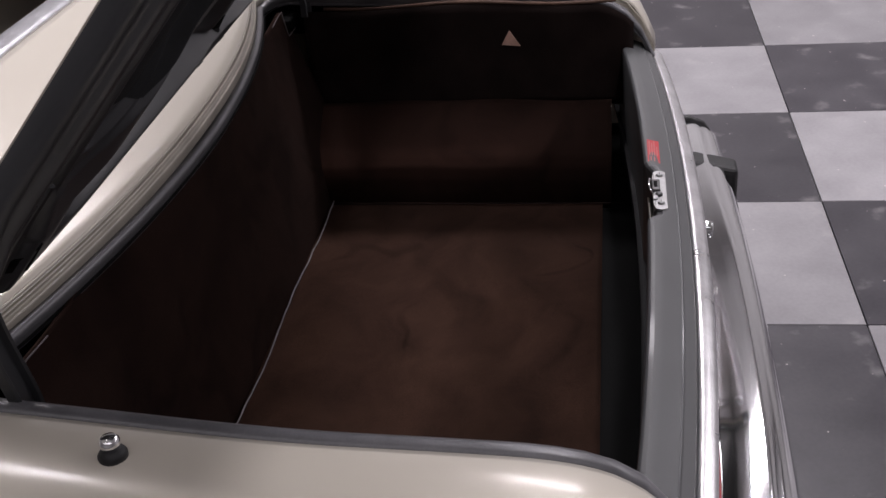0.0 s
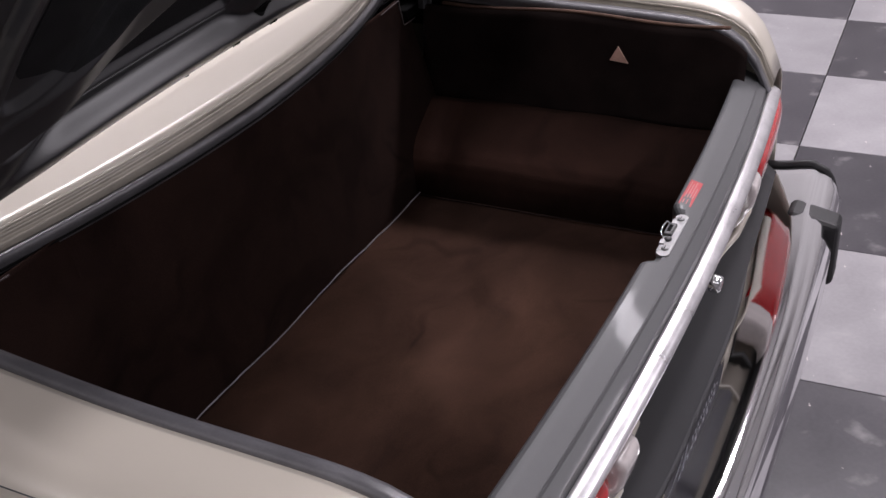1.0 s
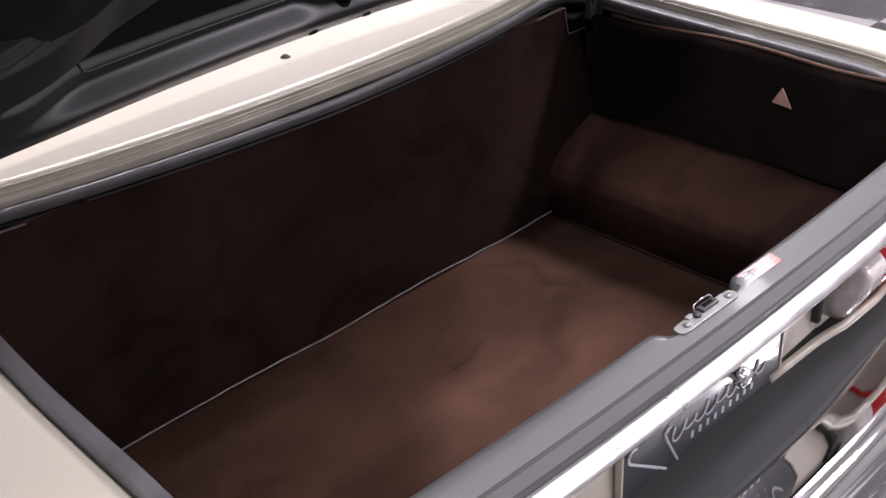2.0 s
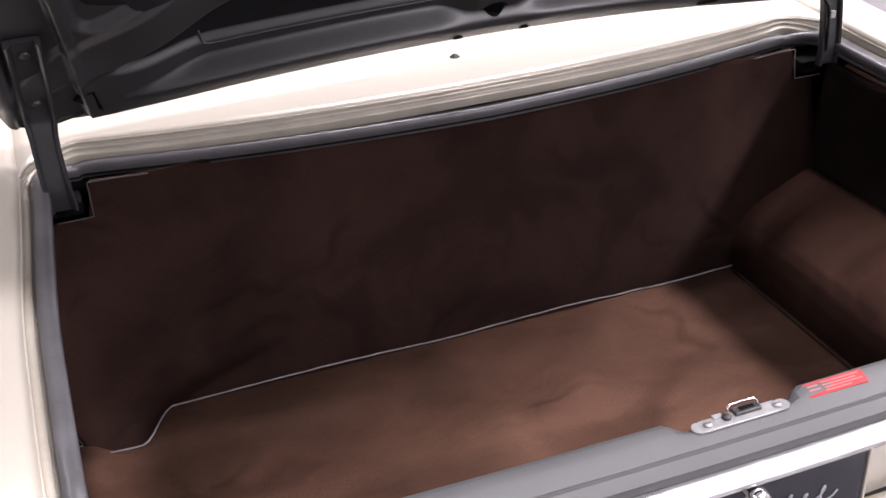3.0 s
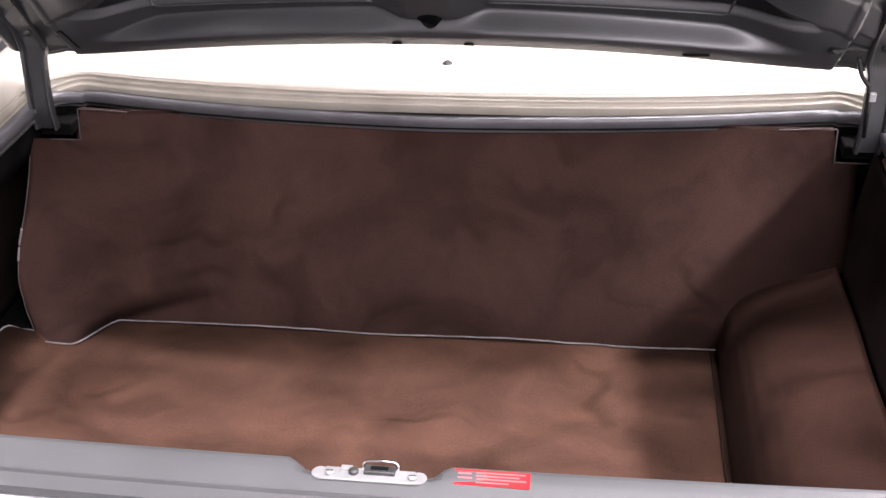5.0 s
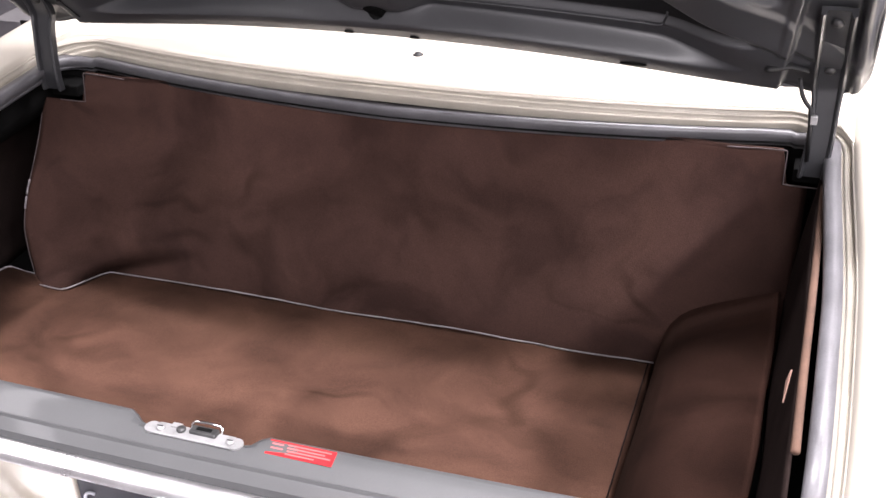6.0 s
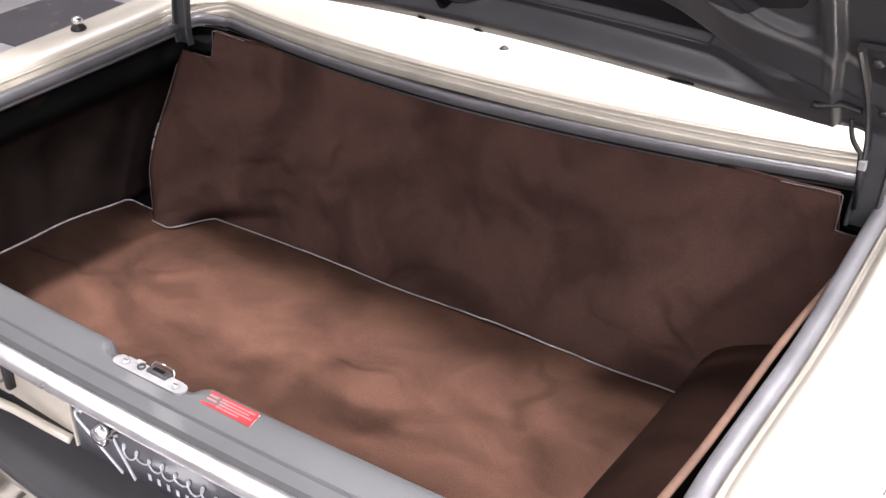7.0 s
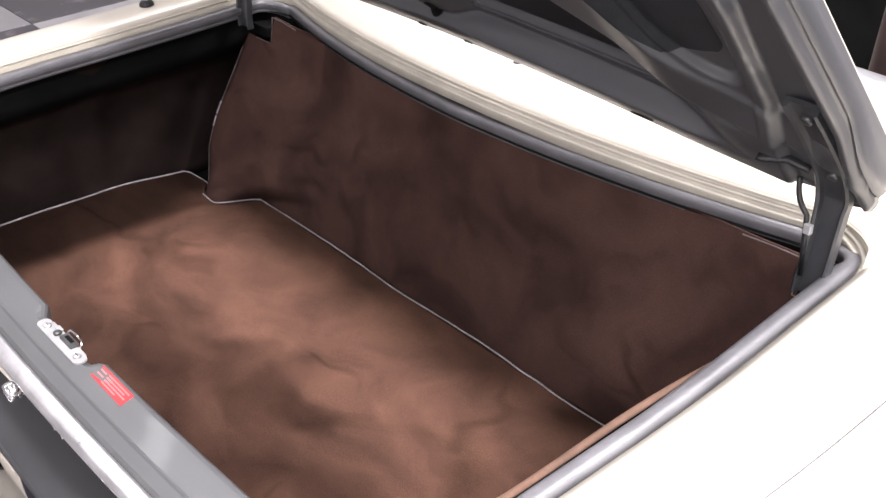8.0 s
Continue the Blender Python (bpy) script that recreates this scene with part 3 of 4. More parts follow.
for i in range(121):
    a = i * 0.47
    z = 0.030 + 0.0125 * math.sin(a) * (0.75 + 0.25 * math.sin(0.37 * a))
    wave.append(on_plate(-0.078 + 0.205 * i / 120 + 0.0065 * math.cos(a) + 0.35 * (z - 0.030), z))
link("scroll", *tube(wave, 0.0013, 6), SILVER, plate, "silver scroll")
for i in range(9):
    part("bar", rounded_box((0.0055, 0.001, 0.0100), on_plate(-0.030 + i * 0.0165, 0.006), 0.0004, 1), SILVER, plate)
part("bar", rounded_box((0.150, 0.001, 0.006), on_plate(0.045, -0.040), 0), LILAC, plate)
part("bar", rounded_box((0.100, 0.001, 0.006), on_plate(0.030, -0.024), 0), LILAC, plate)
link("scroll", *tube([on_plate(-0.110 + 0.012 * math.cos(a), -0.030 + 0.012 * math.sin(a)) for a in [math.pi * (0.6 + 0.8 * k / 8) for k in range(9)]], 0.0024, 6), SILVER, plate, "silver scroll")

for s in (-1, 1):
    bez = part("lamp_surround", rounded_box((0.345, 0.020, 0.118), (CX + s * 0.475, 0.008, 0.683), 0.012, 3), PAINT, car, "beige tail lamp surround")
    part("lamp_gap", rounded_box((0.012, 0.020, 0.085), (CX + s * 0.3005, 0.0, 0.690), 0.004), BLACK, bez)
    for nm, mid, wide, mat, words in (("red_lens", 0.543, 0.316, REDLENS, "red tail lamp lens"), ("clear_lens", 0.350, 0.066, CLEARLENS, "clear reversing lamp lens")):
        shell = bmesh.new()
        bmesh.ops.create_grid(shell, x_segments=18, y_segments=14, size=0.5)
        for v in shell.verts:
            a, c = v.co.x, v.co.y
            x = s * (mid + a * wide)
            brow = math.sqrt(max(0, 1 - ((c - 0.28) / 0.22) ** 2)) if c > 0.28 else 1 - 0.5 * ((0.28 - c) / 0.78) ** 1.5
            dome = math.sqrt(max(0, 1 - (2 * a) ** 8)) * brow
            front = -0.071 + 0.075 * x * x - 0.003 * step(0.42, 0.62, abs(x))
            v.co = Vector((x + CX, lerp(-0.020, front, dome) + 0.02 * (1 - dome) * (c < 0), 0.702 + c * 0.094))
        bmesh.ops.solidify(shell, geom=shell.faces[:], thickness=0.003)
        part(nm, shell, mat, bez, words, True)
    foot = [(0.168, -0.013, 0.6280), (0.215, -0.015, 0.6290), (0.250, -0.017, 0.6310), (0.275, -0.021, 0.6360), (0.292, -0.028, 0.6430), (0.320, -0.036, 0.6480), (0.400, -0.038, 0.6500), (0.640, -0.016, 0.6500)]
    link("surround_foot", *tube([(CX + s * x, y, z) for x, y, z in foot], 0.0065, 10), PAINT, bez, "rounded beige foot of the surround")
    part("recess_edge", rounded_box((0.004, 0.010, 0.100), (0.004 + s * 0.1715, -0.011, 0.676), 0.0015), PAINT, bez)
    link("bezel_trim", *tube([(CX + s * 0.312, 0.006, 0.650), (CX + s * 0.330, 0.003, 0.648), (CX + s * 0.48, 0.010, 0.648), (CX + s * 0.645, 0.022, 0.648)], 0.004, 8), CHROME, bez)

# ---- bumper with black overriders
BUMPER = [(-0.066, 0.560), (-0.0665, 0.574), (-0.070, 0.5775), (-0.086, 0.5790), (-0.102, 0.5820), (-0.120, 0.5866), (-0.136, 0.5902), (-0.1405, 0.5903), (-0.145, 0.5870), (-0.148, 0.5846), (-0.153, 0.5838), (-0.161, 0.5795), (-0.169, 0.5650), (-0.178, 0.5360), (-0.179, 0.512),
          (-0.175, 0.488), (-0.159, 0.468), (-0.134, 0.458), (-0.104, 0.458)]
bn = len(BUMPER)
verts = []
for i in range(81):
    x = lerp(-0.742, 0.742, i / 80)
    bow = 0.014 * (x / 0.6) ** 2
    wide = 0.036 * step(0.15, 0.60, abs(x))
    end = 0.018 * step(0.700, 0.742, abs(x))
    for py, pz in BUMPER:
        inner = 1 - (-py - 0.068) / 0.111
        verts.append(Vector((x + CX, py + bow + wide * inner + end * (1 - inner), pz - 0.5 * end * (1 if pz > 0.53 else -1))))
faces = [(i * bn + k, (i + 1) * bn + k, (i + 1) * bn + k + 1, i * bn + k + 1) for i in range(80) for k in range(bn - 1)]
bumper = link("rear_bumper", verts, faces, CHROME, car, "chrome rear bumper", True, 0.003)
for s in (-1, 1):
    rub = rounded_box((0.060, 0.092, 0.140), (CX + s * 0.552, -0.130, 0.525), 0.012, 3)
    for v in rub.verts:
        if v.co.z > 0.56 and v.co.y < -0.14:
            v.co.z -= 0.014
    part("overrider", rub, BLACK, bumper, "black rubber overrider")
    ring = []
    for py, pz in [(0.02, 0.575)] + BUMPER[1:16]:
        inner = 1 - (-py - 0.068) / 0.111
        ring.append((CX + s * 0.748, py + 0.021 + 0.036 * min(1, inner) + 0.016 * (1 - min(1, inner)), pz - 0.006))
    link("end_cap", *tube(ring, 0.0085, 8), BLACK, bumper, "black rubber bumper end")
    part("end_plate", rounded_box((0.006, 0.16, 0.10), (CX + s * 0.744, -0.045, 0.52), 0.002), BLACK, bumper)
    link("bumper_iron", *tube([(CX + s * 0.40, -0.09, 0.52), (CX + s * 0.40, 0.12, 0.50)], 0.018, 8), BLACK, bumper)
surf("bumper_filler", 30, 6, lambda u, v: (lambda x: (x + CX, lerp(0.02, -0.086, v) + (0.6 + 0.4 * (1 - v)) * sill_y(x), lerp(0.640, 0.552, step(0.0, 1.2, v))))(lerp(-0.70, 0.70, u)), FILLER, car, "dark grey filler above the bumper", 0.003)

# ---- boot interior
LOBE = [(0.556, 0.079), (0.58, 0.070), (0.61, 0.052), (0.65, 0.042), (0.70, 0.037), (0.75, 0.031), (0.80, 0.018), (0.85, 0.002)]
LINING_EDGE = [(0.556, -0.634), (0.57, -0.644), (0.58, -0.650), (0.60, -0.659), (0.62, -0.662), (0.65, -0.668), (0.70, -0.665), (0.75, -0.655), (0.80, -0.650), (0.85, -0.650)]


def lining_y(x, z):
    """The front lining: leans forward to its top and bulges in a rounded lobe at the left corner."""
    t = (z - 0.565) / (0.90 - 0.565)
    y = lerp(0.592, lerp(min(front_edge(x) - 0.012, 0.676), 0.684, step(0.40, 0.56, abs(x))), step(-0.1, 1.1, t))
    high = step(0.56, 0.64, z)
    lobe = step(lerp(0.526, 0.300, high), lerp(0.568, 0.640, high), -x) * (1 - lerp(0.5, 0.12, high) * step(0.612, 0.665, -x))
    return y - curve_at(LOBE, z) * lobe


def lining_point(u, v):
    far = lerp(-0.65, 0.600, u)
    top = lerp(deck_z(far, 0.66) - 0.038, 0.899, step(0.46, 0.575, abs(far)))
    z = lerp(0.556, top, v)
    if abs(far) > 0.566:
        z = min(z, 0.849)
    x = lerp(curve_at(LINING_EDGE, z), 0.600, u)
    fold = 0.0022 * noise.noise((x * 7, z * 9, 3.1)) + 0.0035 * noise.noise((x * 2.3, z * 3, 8.0))
    return (x + CX, lining_y(x, z) + fold, z)


lining = surf("front_lining", 130, 40, lining_point, LINING, car, "brown velour lining of the seat bulkhead", 0.004)

# piped edge where the lining meets the floor, with the step round the left corner
pipe = []
for i in range(130):
    x = lerp(-0.644, 0.420, i / 129)
    wob = 0.0022 * noise.noise((x * 5, 0, 0)) + 0.0008 * noise.noise((x * 23, 4, 0))
    pipe.append((x + CX, lining_y(x, 0.570) - 0.009 + 2 * wob, 0.5725 + 0.5 * wob))
link("piping", *tube(pipe, 0.0013, 6), PIPING, lining, "pale grey piping")


def hem_point(z):
    x = curve_at(LINING_EDGE, z)
    return (x + CX - 0.0005, lining_y(x, z) - 0.0035, z)


link("piping", *tube([hem_point(lerp(0.574, 0.848, k / 24)) for k in range(25)], 0.0008, 6), HEM, lining, "dull pinkish cut edge")
for low, high in ((0.676, 0.696), (0.700, 0.724)):
    link("piping", *tube([hem_point(lerp(low, high, k / 6)) for k in range(7)], 0.0019, 6), PIPING, lining, "pale grey piping")
for s in (-1, 1):
    x0 = s * 0.566
    edge = [(x0 - s * lerp(0.08, 0.0, k / 10), lerp(0.8960, 0.8975, step(0.0, 0.75, k / 10))) for k in range(11)] + [(x0 + s * 0.001, lerp(0.896, 0.850, k / 6)) for k in range(7)] + [(x0 + s * lerp(0.01, 0.05, k / 4), 0.8495) for k in range(5)]
    link("piping", *tube([(x + CX, lining_y(x, z) - 0.004, z) for x, z in edge], 0.0010, 6), HEM, lining, "dull pinkish cut edge")
    # solid black block: the pocket's shade is put into its colour
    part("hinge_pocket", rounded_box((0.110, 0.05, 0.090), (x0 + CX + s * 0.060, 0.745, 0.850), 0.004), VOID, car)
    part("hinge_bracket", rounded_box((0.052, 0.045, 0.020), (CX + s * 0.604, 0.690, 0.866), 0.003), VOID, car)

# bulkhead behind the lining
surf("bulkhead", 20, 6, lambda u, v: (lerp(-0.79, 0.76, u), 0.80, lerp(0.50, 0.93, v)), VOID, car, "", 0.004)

# right wheel arch box, carpeted
BOX = [(0.424, 0.556), (0.426, 0.585), (0.431, 0.611), (0.439, 0.632), (0.452, 0.648), (0.470, 0.660), (0.500, 0.673), (0.550, 0.690), (0.585, 0.702)]


def box_point(u, v):
    f = v * (len(BOX) - 1)
    i = min(int(f), len(BOX) - 2)
    x, z = lerp(BOX[i][0], BOX[i + 1][0], f - i), lerp(BOX[i][1], BOX[i + 1][1], f - i)
    y = lerp(0.062, 0.650, u)
    lump = 0.004 * noise.noise((x * 9, y * 7, z * 9))
    return (x + CX + lump, y, z + lump)


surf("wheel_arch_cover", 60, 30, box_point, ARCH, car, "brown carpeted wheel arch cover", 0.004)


def right_panel(u, v):
    y = lerp(0.022, 0.650, u)
    z = lerp(0.690, min(0.882 - 0.004 * math.sin(u * 9), side_z(y) - 0.012), v)
    return (lerp(0.592, 0.617, v) + CX + 0.003 * noise.noise((y * 6, z * 6, 1)), y, z)


panel = surf("side_panel", 40, 12, right_panel, DARKLINE, car, "dark brown side trim panel", 0.004)
link("panel_edge", *tube([(0.620 + CX, lerp(0.055, 0.610, i / 20), 0.885 - 0.004 * math.sin(i / 20 * 9)) for i in range(21)], 0.0046, 8, 0.8), BOARD, panel, "bare brown board edge")
tri = bmesh.new()
tv = [tri.verts.new(Vector((0.6045 + CX + 0.13 * b, 0.251 + a, 0.805 + b))) for a, b in ((-0.018, 0.0), (0.018, 0.003), (0.003, 0.030))]
tri.faces.new(tv)
ext = bmesh.ops.extrude_face_region(tri, geom=tri.faces[:])
bmesh.ops.translate(tri, vec=(0.002, 0, 0), verts=[g for g in ext["geom"] if isinstance(g, bmesh.types.BMVert)])
bmesh.ops.recalc_face_normals(tri, faces=tri.faces)
part("corner_tab", tri, TAN, panel, "pale tan triangular tab")

# left side: deep well with a dark lining
def left_panel(u, v):
    y = lerp(0.012, 0.80, u)
    z = lerp(0.560, min(0.893, side_z(y) - 0.022), v)
    fold = 0.016 * math.exp(-((y - 0.36) / 0.03) ** 2) + 0.006 * noise.noise((y * 5, z * 5, 6))
    return (CX - 0.728 + 0.066 * step(0.45, 1.0, v) + fold * (1 - 0.6 * v), y, z)


surf("side_panel", 50, 16, left_panel, DARKLINE, car, "dark brown side lining", 0.004)

# hinge arms
LID_P = Vector((0, 0.735, 0.925))
LID_V = Vector((0, -0.663, 0.749))
LID_N = Vector((0, -0.749, -0.663))


def lid_at(x, v, h=0.0):
    return Vector((x + CX, 0, 0)) + LID_P + LID_V * v + LID_N * h


lid_edge_half = 0.655


def lid_front(x):
    a = abs(x)
    v = 0.1525 - 0.215 * min(a, 0.60) ** 2
    if a > 0.60:
        v += 0.050 * (1 - math.sqrt(max(0, 1 - ((a - 0.60) / 0.0551) ** 2)))
    return v


def bead_v(a):
    """Foot of the pockets."""
    return 0.2185 - 0.155 * min(a, 0.40) ** 2


def bead_x(v):
    """Crease between the outer pocket and the folded rim."""
    return 0.522 + 0.106 * v


def rib_top(a, v):
    """Distance above the upper edge of the slanting rib."""
    return (a - 0.505) * 0.69 + (v - 0.300) * 0.73


def rim_shape(a, v):
    """Creased section of the folded rim."""
    b = bead_x(min(v, 0.42))
    up, down = step(0.15, 0.22, v), step(0.06, 0.10, v)
    low = -0.0135 * down
    knots = ((b - 0.003, 0.0), (b + 0.001, 0.003 * up), (b + 0.011, 0.003 * up), (b + 0.018, low), (0.630, low), (0.637, 0.005 * up), (0.645, 0.004 * up), (0.653, -0.008))
    if a <= knots[0][0]:
        return 0.0
    for (p, h0), (q, h1) in zip(knots, knots[1:]):
        if a <= q:
            return lerp(h0, h1, (a - p) / max(1e-6, q - p))
    return knots[-1][1]


def pocket(x, v):
    """Depth of the pressed pockets, 0 on the ribs to 1 inside."""
    a = abs(x)
    soft = 0.010
    rib = 0.040 + 0.035 * (1 - step(0.23, 0.285, v))
    diag = (a - 0.452) * 0.593 + (v - 0.257) * 0.805
    upper, side = rib_top(a, v), bead_x(v) - 0.004 - a
    round_in = 0.032
    inside = min(upper, side)
    if upper < round_in and side < round_in:
        inside = round_in - math.hypot(round_in - upper, round_in - side)
    main = step(rib, rib + soft, a) * step(bead_v(a) + 0.002, bead_v(a) + 0.002 + soft, v) * (1 - step(-soft - 0.006, -0.006, diag)) * (1 - step(0.70, 0.72, v))
    out = step(0.0, soft, inside) * (1 - step(0.70, 0.72, v))
    return max(main, out)


def lid_h(x, v):
    a = abs(x)
    f = lid_front(x)
    outer = step(0.40, 0.56, a)
    flange = 0.0155 + 0.003 * step(0.0, 0.035, v - f) * (1 - outer) - lerp(0.010, 0.020, outer) * a * a
    v0 = f + 0.040
    h = lerp(flange, lerp(-0.017, flange, step(0.38, 0.515, a)), step(v0, v0 + 0.013, v)) - 0.016 * step(0.44, 0.56, a) * step(0.06, 0.16, v - f)
    h -= 0.004 * (1 - step(0.0, 0.010, v - f))
    core = (1 - step(0.026, 0.058 + 0.03 * (1 - step(0.19, 0.25, v)), a)) * step(f + 0.03, f + 0.06, v)
    h = lerp(h, 0.004, core)
    diag = (a - 0.452) * 0.593 + (v - 0.257) * 0.805
    h += lerp(0.021, 0.005, step(0.40, 0.52, a)) * step(-0.008, 0.003, diag) * (1 - step(-0.011, 0.0, rib_top(a, v))) * step(0.13, 0.18, v) * (1 - core)
    h += rim_shape(a, v)
    h -= 0.011 * pocket(x, v)
    return h


lid = tagged(new("boot_lid"), "open boot lid, dark grey inside")
lid.parent = car


def lid_inner(u, w):
    x = lerp(-lid_edge_half, lid_edge_half, u)
    f = lid_front(x)
    v = lerp(f, 0.86, w ** 1.7)
    return lid_at(x, v, lid_h(x, v))


surf("lid_inner_panel", 560, 330, lid_inner, LIDGREY, lid, "dark grey pressed inner panel")


def lid_skin(u, w):
    x = lerp(-lid_edge_half - 0.004, lid_edge_half + 0.004, u)
    v = lerp(lid_front(max(-lid_edge_half, min(lid_edge_half, x))) - 0.004, 0.866, w)
    crown = 0.016 * (1 - (x / 0.66) ** 2)
    return lid_at(x, v, -0.044 - crown)


surf("lid_skin", 60, 40, lid_skin, PAINT, lid, "champagne outer skin", 0.002)
rim = [lerp(-lid_edge_half, lid_edge_half, k / 60) for k in range(61)]
path = [(-lid_edge_half, lerp(0.86, lid_front(-lid_edge_half), k / 40)) for k in range(41)] + [(x, lid_front(x)) for x in rim[1:-1]] + [(lid_edge_half, lerp(lid_front(lid_edge_half), 0.86, k / 40)) for k in range(41)]
verts, faces = [], []
for x, v in path:
    h = lid_h(x, v)
    crown = 0.016 * (1 - (x / 0.66) ** 2)
    verts += [lid_at(x, v, h), lid_at(x * 1.004, v - 0.003, lerp(h, -0.044 - crown, 0.4)), lid_at(x * 1.006, v - 0.004, -0.043 - crown)]
for i in range(len(path) - 1):
    for j in range(2):
        faces.append((i * 3 + j, i * 3 + j + 1, i * 3 + 3 + j + 1, i * 3 + 3 + j))
link("lid_rim", verts, faces, LIDGREY, lid, "dark grey folded rim", True, 0.0015)

# openings and slots in the inner panel, as rimmed black plugs for the shade inside
def lid_hole(x, v, rx, rv, deep=0.0015):
    ring = [lid_at(x + rx * math.cos(a), v + rv * math.sin(a), lid_h(x + rx * math.cos(a), v + rv * math.sin(a)) + deep) for a in [2 * math.pi * k / 18 for k in range(18)]]
    low = [p - LID_N * 0.006 for p in ring]
    faces = [tuple(range(18)), tuple(range(18, 36))] + [(k, (k + 1) % 18, 18 + (k + 1) % 18, 18 + k) for k in range(18)]
    return link("lid_hole", ring + low, faces, VOID, lid, "dark hole in the inner panel", False)




def pad_inner(s):
    """Dark felt pad in the large pocket beside the middle rib."""
    def f(u, w):
        v = lerp(0.205, 0.535, w)
        x0 = 0.052 + 0.035 * (1 - step(0.23, 0.285, v))
        x1 = max(x0 + 0.004, 0.452 - (0.028 + (v - 0.257) * 0.805) / 0.593)
        a = lerp(x0, x1, u)
        v = max(v, bead_v(a) + 0.0135)
        return lid_at(s * a, v, lid_h(s * a, v) + 0.0012)
    return f


def pad_outer(s):
    """Dark felt pad in the pocket between the slanting rib and the side."""
    def f(u, w):
        v = lerp(0.329, 0.695, w)
        x0 = max(0.06, 0.452 + (0.068 - (v - 0.257) * 0.805) / 0.593)
        x1 = 0.539 - 0.026 * (1 - math.sqrt(1 - max(0, (0.350 - v) / 0.026) ** 2))
        a = lerp(x0, x1, u)
        return lid_at(s * a, v, lid_h(s * a, v) + 0.0012)
    return f


for s in (-1, 1):
    surf("insulation_pad", 60, 60, pad_inner(s), FELT, lid, "dark felt pad in a pressed pocket")
    surf("insulation_pad", 60, 60, pad_outer(s), FELT, lid, "dark felt pad in a pressed pocket")
for s in (-1, 1):
    row = [(lerp(0.078, 0.385, k / 40), bead_v(lerp(0.078, 0.385, k / 40))) for k in range(41)] + [(0.393, 0.1985), (0.397, 0.206), (0.3985, 0.216)]
    link("pressed_bead", *tube([lid_at(s * x, v, lid_h(s * x, v) + 0.0006) for x, v in row], 0.0019, 8), LIDGREY, lid, "thin raised bead at the foot of a pocket")


def lid_v(p):
    return (Vector(p) - LID_P).dot(LID_V)


lid_hole(0.000, lid_v((0, 0.594, 1.077)), 0.017, 0.012)
lid_hole(-0.049, lid_v((0, 0.615, 1.037)), 0.007, 0.006)
lid_hole(0.050, lid_v((0, 0.616, 1.037)), 0.007, 0.006)
lid_hole(0.356, lid_v((0, 0.631, 1.028)), 0.018, 0.004)
for s in (-1, 1):
    c = (s * 0.545, 0.135)
    ring = [(c[0] - s * dx, c[1] + dv) for dx, dv in ((0.017, -0.015), (-0.017, -0.006), (-0.015, 0.001), (0.001, 0.030), (0.009, 0.032))]
    if s > 0:
        row = [(0.528, 0.160), (0.532, 0.158), (0.555, 0.148), (0.575, 0.138), (0.579, 0.136)]
        link("cable_grommet", *tube([lid_at(x, v, lid_h(x, v) + 0.003) for x, v in row], 0.0075, 10, 0.6), BLACK, lid, "black cable grommet")
        continue
    top = [lid_at(x, v, lid_h(x, v) + 0.002) for x, v in ring]
    low = [p - LID_N * 0.008 for p in top]
    link("lid_hole", top + low, [(0, 1, 2, 3, 4), (5, 6, 7, 8, 9)] + [(k, (k + 1) % 5, 5 + (k + 1) % 5, 5 + k) for k in range(5)], VOID, lid, "dark three-sided hole in the inner panel", False)

